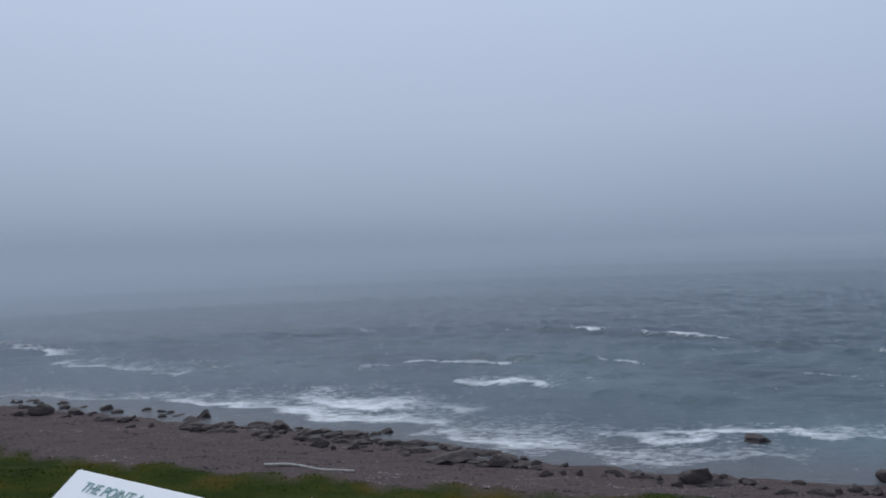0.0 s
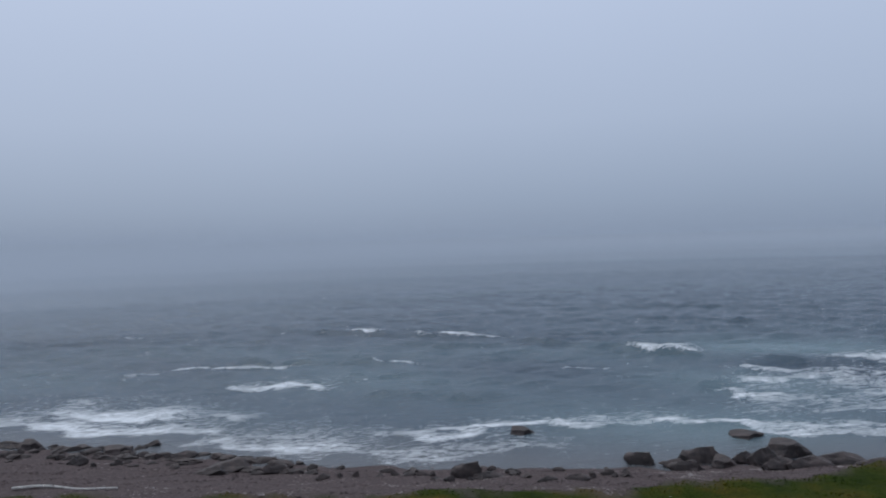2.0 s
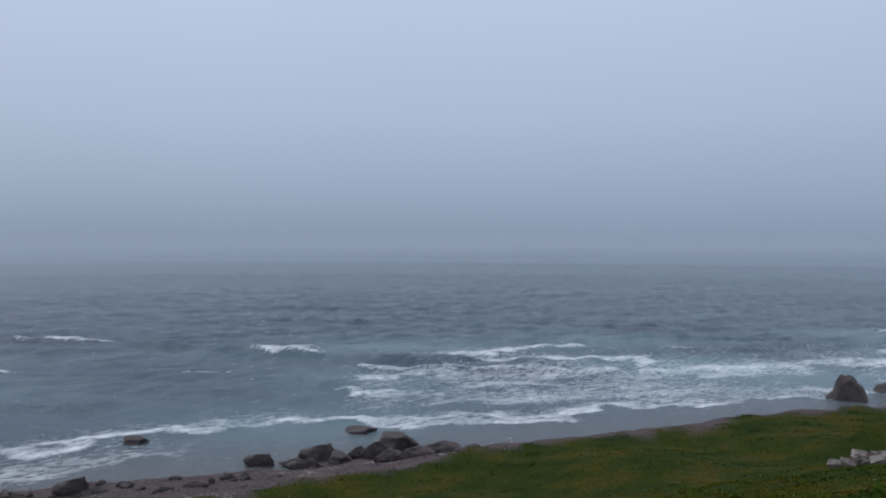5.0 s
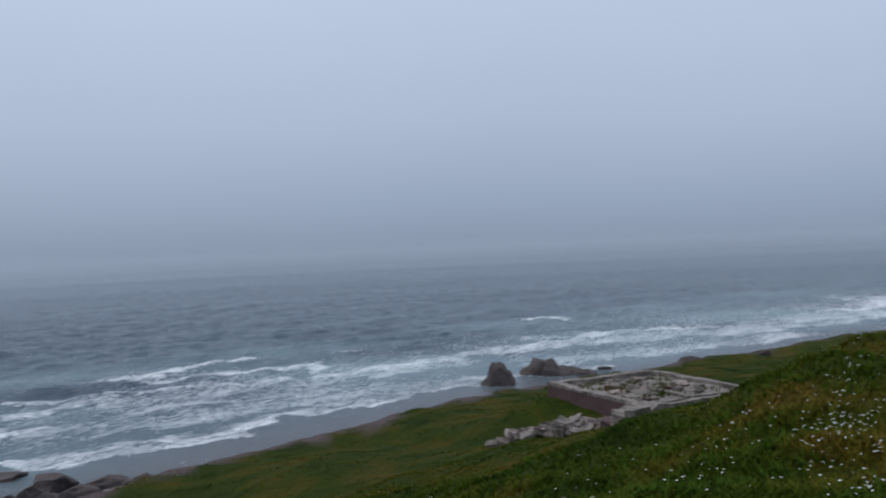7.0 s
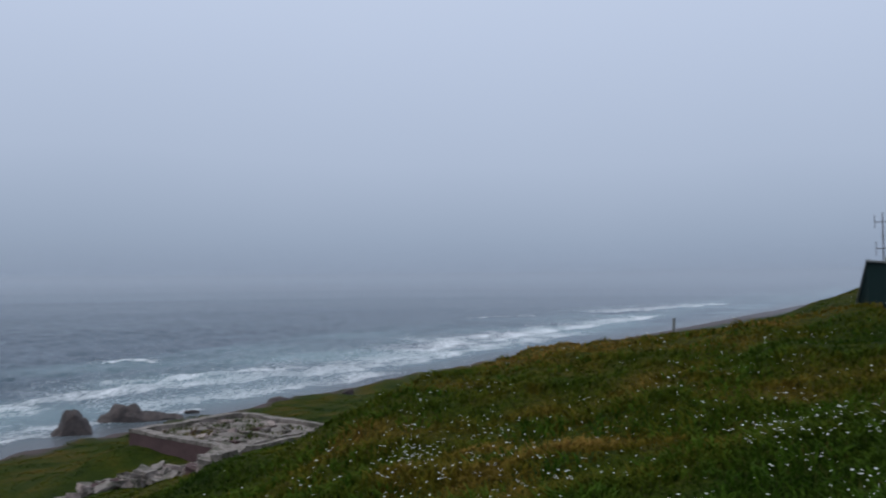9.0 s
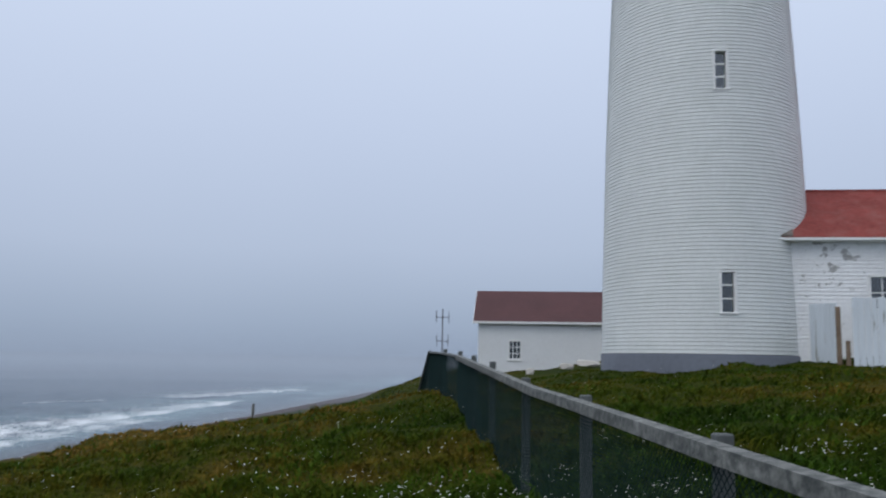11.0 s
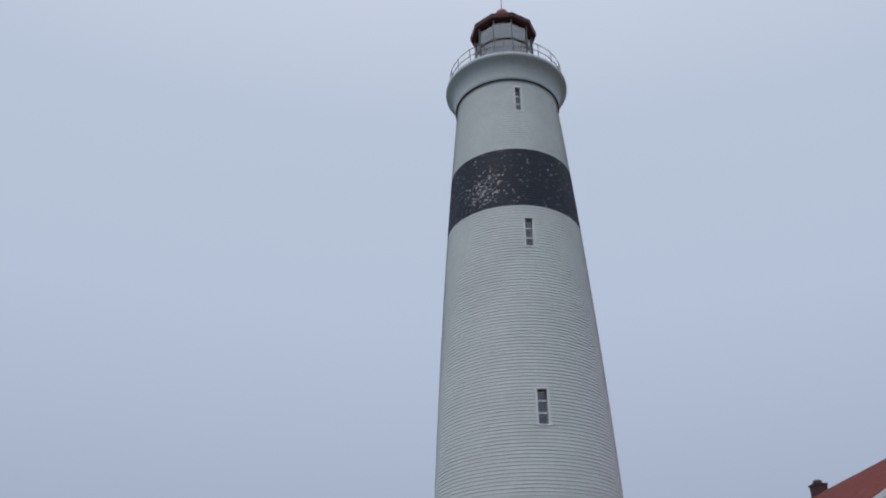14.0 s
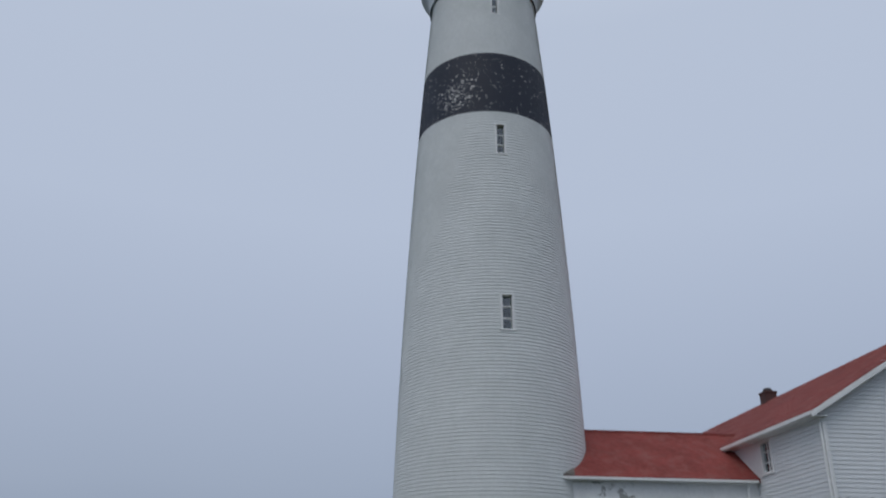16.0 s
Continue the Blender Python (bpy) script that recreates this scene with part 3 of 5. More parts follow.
for zc in WIN_Z:
    ang = math.radians(2.0 * WIN_SEG)
    r = tower_r(zc)
    half = r * math.sin(math.radians(4.0))
    win = part("window", box(bmesh.new(), -0.34, -half, -WIN_H / 2, -0.30, half, WIN_H / 2), ROOM_DARK, lighthouse, "narrow recessed window with white frame")
    win.matrix_parent_inverse = Matrix()
    win.matrix_basis = Matrix.Rotation(ang, 4, "Z") @ Matrix.Translation((r, 0, zc))
    fr = bmesh.new()
    for y0, y1 in ((-half - 0.03, -half + 0.06), (half - 0.06, half + 0.03)):
        box(fr, -0.30, y0, -WIN_H / 2 - 0.02, 0.016, y1, WIN_H / 2 + 0.02)
    box(fr, -0.30, -half, WIN_H / 2 - 0.035, 0.03, half, WIN_H / 2 + 0.03)
    part("frame", fr, TRIM, win)
    part("sill", box(bmesh.new(), -0.30, -half - 0.06, -WIN_H / 2 - 0.07, 0.07, half + 0.06, -WIN_H / 2, 0.012), TRIM, win)
    for k in (1, 2):
        z = -WIN_H / 2 + WIN_H * k / 3
        part("glazing_bar", boxed(-0.16, -half, z - 0.025, -0.11, half, z + 0.025), TRIM, win)
    part("pane", box(bmesh.new(), -0.15, -half, -WIN_H / 2, -0.14, half, WIN_H / 2), PANE, win)
part("gallery", lathe(bmesh.new(), [(2.40, NECK - 0.16), (2.55, NECK - 0.14), (2.56, NECK), (2.58, NECK + 0.25), (2.66, NECK + 0.55), (2.80, NECK + 0.80), (2.97, NECK + 0.92), (3.02, NECK + 0.98), (3.02, NECK + 1.12), (2.95, NECK + 1.17), (1.2, NECK + 1.2)], 120), GALLERY, lighthouse, "flared pale concrete gallery", True)
# the shade below the gallery, put in as a thin dark grey ring
part("neck_ring", lathe(bmesh.new(), [(2.50, NECK - 0.165), (2.562, NECK - 0.163), (2.564, NECK - 0.152), (2.50, NECK - 0.15)], 96), GREYBASE, lighthouse, "dark grey ring painting the shade under the gallery", True)
DECK = NECK + 1.17
RAILPAINT = material("faded_red_rail_paint", (0.13, 0.06, 0.05), 0.6, spread=0.3, grain=8, blotch=1)
for h in (0.5, 0.92):
    ring = bmesh.new()
    lathe(ring, [(2.80 + 0.018 * math.cos(k * math.pi / 3), DECK + h + 0.018 * math.sin(k * math.pi / 3)) for k in range(7)], 96)
    part("rail", ring, RAILPAINT, lighthouse, smooth=True)
for k in range(20):
    a = 2 * math.pi * k / 20
    p = beam(bmesh.new(), (2.80 * math.cos(a), 2.80 * math.sin(a), DECK - 0.05), (2.80 * math.cos(a), 2.80 * math.sin(a), DECK + 0.94), 0.035, sides=6)
    part("rail_post", p, RAILPAINT, lighthouse)
# lantern: ten sides
MULLION = material("grey_lantern_frame", (0.16, 0.17, 0.18), 0.5, spread=0.2, grain=8, blotch=1)
ROOFPAINT = material("dark_red_lantern_roof", (0.10, 0.026, 0.024), 0.5, spread=0.25, grain=5, blotch=1)
N10, L0, L1, L2 = 10, DECK, 28.75, 30.95
part("lantern_base", lathe(bmesh.new(), [(1.52, L0), (1.52, L1 - 0.08), (1.58, L1 - 0.06), (1.58, L1), (1.3, L1)], N10, start=math.pi / 10), REDPAINT, lighthouse, "red painted lantern base")
for k in range(N10):
    a0, a1 = 2 * math.pi * (k + 0.5) / N10, 2 * math.pi * (k + 1.5) / N10
    c0, c1 = Vector((1.48 * math.cos(a0), 1.48 * math.sin(a0), 0)), Vector((1.48 * math.cos(a1), 1.48 * math.sin(a1), 0))
    up = Vector((0, 0, 1))
    part("mullion", beam(bmesh.new(), c0 + up * L1, c0 + up * (L2 + 0.1), 0.065), MULLION, lighthouse)
    part("transom", beam(bmesh.new(), c0 + up * (L1 + 1.05), c1 + up * (L1 + 1.05), 0.045), MULLION, lighthouse)
    for z0, z1 in ((L1 + 0.02, L1 + 1.02), (L1 + 1.08, L2 + 0.1)):
        q = bmesh.new()
        quad = [q.verts.new(v) for v in (c0 * 0.985 + up * z0, c1 * 0.985 + up * z0, c1 * 0.985 + up * z1, c0 * 0.985 + up * z1)]
        quad += [q.verts.new(Vector((v.co.x * 0.992, v.co.y * 0.992, v.co.z))) for v in quad[:4]]
        q.faces.new(quad[:4])
        q.faces.new(quad[4:][::-1])
        for i in range(4):
            j = (i + 1) % 4
            q.faces.new((quad[i], quad[4 + i], quad[4 + j], quad[j]))
        part("pane", q, LANTERN_GLASS, lighthouse)
part("roof", lathe(bmesh.new(), [(1.44, L2 + 0.05), (1.70, L2 + 0.10), (1.74, L2 + 0.32), (1.66, L2 + 0.42), (1.0, L2 + 0.95), (0.42, L2 + 1.35), (0.18, L2 + 1.55)], N10, start=math.pi / 10), ROOFPAINT, lighthouse, "dark red ten-sided lantern roof")
part("ball", lathe(bmesh.new(), [(0.36 * math.sin(math.pi * k / 12), 32.72 - 0.36 * math.cos(math.pi * k / 12)) for k in range(13)], 24), REDPAINT, lighthouse, "red ventilator ball", True)
part("rod", beam(bmesh.new(), (0, 0, 33.0), (0, 0, 34.7), 0.035, sides=6), IRON, lighthouse, "thin lightning rod")

# ---- houses beside the tower: e runs along the passage, n away from the viewpoint ----
AX_E, AX_N = Vector((-0.506, -0.8626, 0)), Vector((0.8626, -0.506, 0))
HOUSE_TURN = math.degrees(math.atan2(AX_E.y, AX_E.x))


def hp(e, n, z):
    """World point from house axes, z over the eye's height."""
    v = AX_E * e + AX_N * n
    return Vector((v.x, v.y, 14.5 + z))


def clapboards(bm, a, b, out, z0, z1, step=0.17, openings=(), top=None, thick=0.18, lap=0.019):
    """Courses of board from a to b (plan points), facing out. openings: (s0, s1, z0, z1) along the wall. top(s): height of the wall."""
    a, b, out = Vector(a), Vector(b), Vector(out)
    length = (b - a).length
    d = (b - a) / length
    n = max(1, round((z1 - z0) / step))
    for k in range(n):
        lo, hi = z0 + (z1 - z0) * k / n, z0 + (z1 - z0) * (k + 1) / n
        mid = (lo + hi) / 2
        spans = [(0.0, length)]
        if top:
            s = np.linspace(0, length, 200)
            ok = s[np.array([top(v) for v in s]) > mid]
            if not len(ok):
                continue
            spans = [(float(ok[0]), float(ok[-1]))]
        for s0, s1, q0, q1 in openings:
            if q0 < mid < q1:
                spans = [p for x0, x1 in spans for p in ((x0, min(x1, s0)), (max(x0, s1), x1)) if p[1] - p[0] > 0.01]
        for s0, s1 in spans:
            p, q = a + d * s0, a + d * s1
            v = [bm.verts.new((w.x, w.y, z)) for w, z in ((p + out * lap, lo), (q + out * lap, lo), (q, hi), (p, hi), (p - out * thick, lo), (q - out * thick, lo), (q - out * thick, hi), (p - out * thick, hi))]
            for f in ((0, 1, 2, 3), (5, 4, 7, 6), (4, 0, 3, 7), (1, 5, 6, 2), (4, 5, 1, 0), (3, 2, 6, 7)):
                bm.faces.new([v[i] for i in f])
    bmesh.ops.recalc_face_normals(bm, faces=bm.faces)
    return bm


def slab(bm, pts, thick):
    """A flat slab over four points, thick downward."""
    up = [bm.verts.new(p) for p in pts]
    dn = [bm.verts.new(Vector(p) - Vector((0, 0, thick))) for p in pts]
    bm.faces.new(up)
    bm.faces.new(dn[::-1])
    for i in range(4):
        j = (i + 1) % 4
        bm.faces.new((up[i], dn[i], dn[j], up[j]))
    bmesh.ops.recalc_face_normals(bm, faces=bm.faces)
    return bm


def shingled(bm, eave0, eave1, ridge1, ridge0, rows, thick=0.05):
    """A roof slope in overlapping rows."""
    eave0, eave1, ridge1, ridge0 = (Vector(v) for v in (eave0, eave1, ridge1, ridge0))
    up = Vector((0, 0, 1))
    for k in range(rows):
        f0, f1 = k / rows, (k + 1.15) / rows
        p0, p1 = eave0.lerp(ridge0, f0), eave1.lerp(ridge1, f0)
        q0, q1 = eave0.lerp(ridge0, min(f1, 1)), eave1.lerp(ridge1, min(f1, 1))
        slab(bm, [p0 + up * 0.016, p1 + up * 0.016, q1 + up * 0.004, q0 + up * 0.004], thick)
    return bm


def boarded(name, parent, mat, label, a, b, out, z0, z1, step, openings=(), top=None, lap=0.019):
    """A wall with its boards: a plain core, and each board a piece of its own on it."""
    core = clapboards(bmesh.new(), Vector(a) - Vector(out) * 0.03, Vector(b) - Vector(out) * 0.03, out, z0, z1, step, openings, top, 0.15, 0.0)
    bmesh.ops.remove_doubles(core, verts=core.verts, dist=0.001)
    wall = part(name, core, mat, parent, label)
    bm = clapboards(bmesh.new(), a, b, out, z0, z1, step, openings, top, 0.034, lap)
    bm.verts.ensure_lookup_table()
    pts = [v.co.copy() for v in bm.verts]
    bm.free()
    for k in range(0, len(pts), 8):
        one = bmesh.new()
        v = [one.verts.new(p) for p in pts[k:k + 8]]
        for f in ((0, 1, 2, 3), (5, 4, 7, 6), (4, 0, 3, 7), (1, 5, 6, 2), (4, 5, 1, 0), (3, 2, 6, 7)):
            one.faces.new([v[q] for q in f])
        bmesh.ops.recalc_face_normals(one, faces=one.faces)
        part("board", one, mat, wall)
    return wall


def roofed(name, parent, mat, label, eave0, eave1, ridge1, ridge0, rows):
    """A roof slope: the deck, and each row of shingles a piece of its own on it."""
    drop = Vector((0, 0, 0.045))
    deck = part(name, slab(bmesh.new(), [Vector(v) - drop for v in (eave0, eave1, ridge1, ridge0)], 0.06), mat, parent, label)
    eave0, eave1, ridge1, ridge0 = (Vector(v) for v in (eave0, eave1, ridge1, ridge0))
    up = Vector((0, 0, 1))
    for k in range(rows):
        f0, f1 = k / rows, min((k + 1.15) / rows, 1)
        row = slab(bmesh.new(), [eave0.lerp(ridge0, f0) + up * 0.018, eave1.lerp(ridge1, f0) + up * 0.018, eave1.lerp(ridge1, f1) + up * 0.004, eave0.lerp(ridge0, f1) + up * 0.004], 0.04)
        part("shingle", row, mat, deck)
    return deck


def sash(parent, centre, along, out, width, height, cols, rows, label):
    """A wooden window in its opening: frame, bars, a pane and a dark plate for the unlit room behind."""
    along, out = Vector(along).normalized(), Vector(out).normalized()
    m = Matrix(((along.x, out.x, 0, centre[0]), (along.y, out.y, 0, centre[1]), (0, 0, 1, centre[2]), (0, 0, 0, 1)))

    def put(bm):
        bmesh.ops.transform(bm, matrix=m, verts=bm.verts)
        bmesh.ops.recalc_face_normals(bm, faces=bm.faces)
        return bm

    w, h = width / 2, height / 2
    win = part("window", put(boxed(-w, -0.30, -h, w, -0.26, h)), ROOM_DARK, parent, label)
    f = bmesh.new()
    for x0, x1, z0, z1 in ((-w - 0.05, -w + 0.04, -h - 0.02, h + 0.02), (w - 0.04, w + 0.05, -h - 0.02, h + 0.02), (-w, w, h - 0.04, h + 0.06), (-w, w, -h - 0.01, -h + 0.04)):
        box(f, x0, -0.14, z0, x1, 0.035, z1)
    part("frame", put(f), TRIM, win)
    part("sill", put(boxed(-w - 0.1, -0.12, -h - 0.06, w + 0.1, 0.07, -h - 0.012)), TRIM, win)
    for c in range(1, cols):
        x = -w + width * c / cols
        part("glazing_bar", put(boxed(x - 0.018, -0.10, -h, x + 0.018, -0.05, h)), TRIM, win)
    for r in range(1, rows):
        z = -h + height * r / rows
        part("glazing_bar", put(boxed(-w, -0.098, z - 0.018, w, -0.052, z + 0.018)), TRIM, win)
    part("pane", put(boxed(-w, -0.082, -h, w, -0.074, h)), PANE, win)
    return win


# the passage from the tower to the dwelling
PEEL = peeling("peeling_white_boards", (0.80, 0.81, 0.81), (0.36, 0.36, 0.35), tuple(hp(9.7, 30.2, 3.75)), 1.6, 4.0, 0.94)
passage = thing("passage", (0, 0, 0), "white clapboard passage with a red shingled roof", "house")
E0, E1, NW, NR = 6.2, 15.2, 30.2, 33.0
boarded("wall", passage, PEEL, "white boards with paint peeling off", hp(E0, NW, 0).xy.to_3d(), hp(E1, NW, 0).xy.to_3d(), -AX_N, 14.3, 18.86, 0.135, ((10.79 - E0, 11.65 - E0, 16.51, 17.65),))
part("back_wall", clapboards(bmesh.new(), hp(E0, 2 * NR - NW, 0).xy.to_3d(), hp(E1, 2 * NR - NW, 0).xy.to_3d(), AX_N, 14.3, 18.86, 0.3), CLAP, passage)
roofed("roof", passage, REDROOF, "red shingled roof slope, weathered at its edge", hp(7.75, 29.92, 4.45), hp(15.3, 29.92, 4.45), hp(15.3, NR, 6.62), hp(8.2, NR, 6.62), 22)
part("roof_back", shingled(bmesh.new(), hp(E0, 2 * NR - 29.92, 4.45), hp(19.0, 2 * NR - 29.92, 4.45), hp(19.0, NR, 6.62), hp(E0, NR, 6.62), 8), REDROOF, passage)
rc = bmesh.new()
beam(rc, hp(8.6, NR, 6.64), hp(19.0, NR, 6.64), 0.10)
part("ridge_cap", rc, REDROOF, passage)
part("roof_end", shingled(bmesh.new(), hp(15.2, 31.75, 5.74), hp(20.5, 31.75, 5.74), hp(20.5, NR, 6.60), hp(15.2, NR, 6.60), 6), REDROOF, passage)
part("gutter", slab(bmesh.new(), [hp(7.72, 29.86, 4.42), hp(15.1, 29.86, 4.42), hp(15.1, 30.02, 4.42), hp(7.72, 30.02, 4.42)], 0.09), TRIM, passage, "white painted eaves board")
part("soffit", slab(bmesh.new(), [hp(7.8, 30.0, 4.33), hp(15.1, 30.0, 4.33), hp(15.1, 30.3, 4.33), hp(7.8, 30.3, 4.33)], 0.03), TRIM, passage)
dp = bmesh.new()
beam(dp, hp(14.75, 29.95, 4.3), hp(14.75, 30.1, 4.1), 0.07, sides=8)
beam(dp, hp(14.75, 30.1, 4.1), hp(14.85, 30.1, 0.6), 0.07, sides=8)
part("downpipe", dp, TRIM, passage, "white downpipe")
fl = slab(bmesh.new(), [hp(7.70, 29.88, 4.50), hp(8.30, 29.9, 4.51), hp(8.62, 31.3, 5.50), hp(8.15, 31.5, 5.66)], 0.06)
part("flashing", fl, CONCRETE, passage, "grey flashing where the roof meets the tower")
sash(passage, hp(11.22, NW, 2.58), AX_E, -AX_N, 0.86, 1.14, 2, 2, "small window with four panes")

# the keepers' dwelling
dwelling = thing("dwelling", (0, 0, 0), "large white clapboard house with a red gabled roof", "house")
HE0, HE1, HN0, HN1, RE, RZ = 15.2, 26.8, 25.45, 48.0, 21.0, 9.62
boarded("side_wall", dwelling, CLAP, "", hp(HE0, HN0, 0).xy.to_3d(), hp(HE0, HN1, 0).xy.to_3d(), -AX_E, 14.2, 20.29, 0.14, openings=((28.9 - HN0, 29.62 - HN0, 19.10, 20.20), (27.25 - HN0, 28.15 - HN0, 16.70, 17.64)))
gable = lambda s: 14.5 + 5.90 + 0.603 * (RE - HE0 - abs(s - (RE - HE0)) + 0.42)
boarded("gable_wall", dwelling, CLAP, "", hp(HE0 + 0.004, HN0, 0).xy.to_3d(), hp(HE1, HN0, 0).xy.to_3d(), -AX_N, 14.2, 14.5 + RZ, 0.14, openings=((17.5 - HE0, 18.4 - HE0, 18.3, 19.8),), top=gable)
part("back_wall", clapboards(bmesh.new(), hp(HE0, HN1, 0).xy.to_3d(), hp(HE1, HN1, 0).xy.to_3d(), AX_N, 14.2, 14.5 + RZ, 0.34, top=gable), CLAP, dwelling)
part("far_wall", clapboards(bmesh.new(), hp(HE1, HN0, 0).xy.to_3d(), hp(HE1, HN1, 0).xy.to_3d(), AX_E, 14.2, 20.12, 0.34), CLAP, dwelling)
part("corner_board", box(bmesh.new(), 0, 0, 0, 0.12, 0.12, 5.9), TRIM, dwelling).matrix_basis = Matrix.Translation(hp(HE0 - 0.03, HN0 - 0.03, -0.3)) @ Matrix.Rotation(radians(HOUSE_TURN), 4, "Z") @ Matrix.Translation((0, -0.12, 0))
roofed("roof", dwelling, REDROOF, "long red shingled roof slope", hp(14.78, HN0 - 0.35, 5.95), hp(14.78, HN1 + 0.3, 5.95), hp(RE, HN1 + 0.3, 9.70), hp(RE, HN0 - 0.35, 9.70), 30)
part("roof_far", shingled(bmesh.new(), hp(27.2, HN0 - 0.35, 5.95), hp(27.2, HN1 + 0.3, 5.95), hp(RE, HN1 + 0.3, 9.70), hp(RE, HN0 - 0.35, 9.70), 10), REDROOF, dwelling)
part("eaves_board", slab(bmesh.new(), [hp(14.72, HN0 - 0.34, 5.91), hp(14.80, HN0 - 0.34, 5.91), hp(14.80, HN1, 5.91), hp(14.72, HN1, 5.91)], 0.12), TRIM, dwelling, "white painted eaves board")
part("soffit", slab(bmesh.new(), [hp(14.80, HN0 - 0.3, 5.79), hp(15.3, HN0 - 0.3, 5.79), hp(15.3, HN1, 5.79), hp(14.80, HN1, 5.79)], 0.03), TRIM, dwelling)
for far, x in (("bargeboard", 14.74), ("bargeboard", 27.26)):
    bb = slab(bmesh.new(), [hp(x, HN0 - 0.40, 5.90), hp(x, HN0 - 0.352, 5.90), hp(RE, HN0 - 0.352, 9.65), hp(RE, HN0 - 0.40, 9.65)], 0.19)
    part(far, bb, TRIM, dwelling, "white painted bargeboard")
ew = bmesh.new()
beam(ew, hp(15.12, HN0 - 0.06, 5.6), hp(15.12, HN0 - 0.06, 0.7), 0.075, sides=8)
part("downpipe", ew, TRIM, dwelling)
sash(dwelling, hp(HE0, 29.26, 5.15), AX_N, -AX_E, 0.72, 1.10, 2, 3, "upper window with white bars")
sash(dwelling, hp(HE0, 27.70, 2.67), AX_N, -AX_E, 0.90, 0.94, 2, 2, "lower window with four panes")
sash(dwelling, hp(17.95, HN0, 4.55), AX_E, -AX_N, 0.90, 1.50, 2, 2, "tall sash window")
chimney = bmesh.new()
box(chimney, -0.3, -0.3, -0.7, 0.3, 0.3, 0.40, 0.01)
box(chimney, -0.33, -0.33, 0.32, 0.33, 0.33, 0.42, 0.01)
ch = part("chimney", chimney, BRICK, dwelling, "dark brick chimney with a round pot")
ch.matrix_basis = Matrix.Translation(hp(RE, 39.4, 9.70)) @ Matrix.Rotation(radians(HOUSE_TURN), 4, "Z")
part("chimney_pot", lathe(bmesh.new(), [(0.20, 0.40), (0.23, 0.46), (0.20, 0.58), (0.12, 0.62), (0.0, 0.63)], 16), IRON, ch, "", True)

# the white board fence before the passage
board = boxed(-0.085, -0.012, 0, 0.085, 0.012, 1, bevel=0.004)
BOARD = bpy.data.meshes.new("board")
board.to_mesh(BOARD)
board.free()
BOARD.materials.append(PLANK)


def board_fence(a, b, top_a, top_b, label, lean=0.0):
    """Upright boards side by side from a to b (plan), their tops from top_a to top_b."""
    a, b = Vector(a), Vector(b)
    f = thing("board_fence", (a.x, a.y, ground_at(a.x, a.y)), label, "fence", "white board fence")
    n = int((b - a).length / 0.176)
    turn = math.atan2((b - a).y, (b - a).x)
    for k in range(n + 1):
        p = a.lerp(b, k / max(n, 1))
        g = ground_at(p.x, p.y) - 0.1
        top = top_a + (top_b - top_a) * k / max(n, 1) + random.uniform(-0.012, 0.012)
        o = new("board", BOARD)
        o.parent = f
        o.matrix_parent_inverse = f.matrix_world.inverted()
        o.matrix_basis = Matrix.LocRotScale((p.x, p.y, g), Euler((0, random.uniform(-0.006, 0.006), turn + random.uniform(-0.03, 0.03))), (random.uniform(0.94, 1.02), 1, top - g))
    rails = bmesh.new()
    side = Vector((-(b - a).y, (b - a).x, 0)).normalized() * -0.06
    if side.dot(Vector((a.x, a.y, 0))) < 0:
        side = -side
    for h in (0.35, 1.55):
        z = ground_at(a.x, a.y)
        za, zb = z + h, ground_at(b.x, b.y) + h * 0.8
        rails = bmesh.new()
        beam(rails, Vector((a.x, a.y, za)) + side, Vector((b.x, b.y, min(zb, top_b - 0.15))) + side, 0.07)
        r = part("rail", rails, PLANK, f)
        r.matrix_parent_inverse = f.matrix_world.inverted()
    return f


FA, FB = Vector(polar(-139.2, 28.5)), Vector(polar(-153.0, 27.4))
board_fence(FA, FB, 14.5 + 2.15, 14.5 + 1.92, "long whitewashed board fence, paint worn off in streaks")
GA, GB = Vector(polar(-136.75, 30.6)), Vector(polar(-138.1, 29.4))
board_fence(GA, GB, 14.5 + 2.12, 14.5 + 2.06, "short whitewashed fence panel beside the tower")
for az, r, h, wdt, lab in ((-138.25, 29.3, 1.78, 0.15, "bare wooden gate post"), (-138.75, 29.0, 0.75, 0.13, "short bare wooden post")):
    px, py = (float(v) for v in polar(az, r))
    g = ground_at(px, py)
    o = part("post", boxed(-wdt / 2, -wdt / 2, -0.2, wdt / 2, wdt / 2, h, bevel=0.01), TIMBER)
    o.matrix_world = pose(px, py, g, 0, 0, 40)
    tagged(o, lab + " by the white fence", "post")

# the shed behind
shed = thing("shed", (0, 0, 0), "low white clapboard shed with a dark red roof", "shed")
S_OUT = Vector((math.sin(radians(-119.6)), -math.cos(radians(-119.6)), 0))  # faces the viewpoint
S_AL = Vector((-S_OUT.y, S_OUT.x, 0))
if S_AL.dot(Vector((*polar(-124.0, 1.0), 0))) < S_AL.dot(Vector((*polar(-115.0, 1.0), 0))):
    S_AL = -S_AL


def sp(s, depth, z):
    v = -S_OUT * (48.4 + depth) + S_AL * s
    return Vector((v.x, v.y, 14.5 + z))


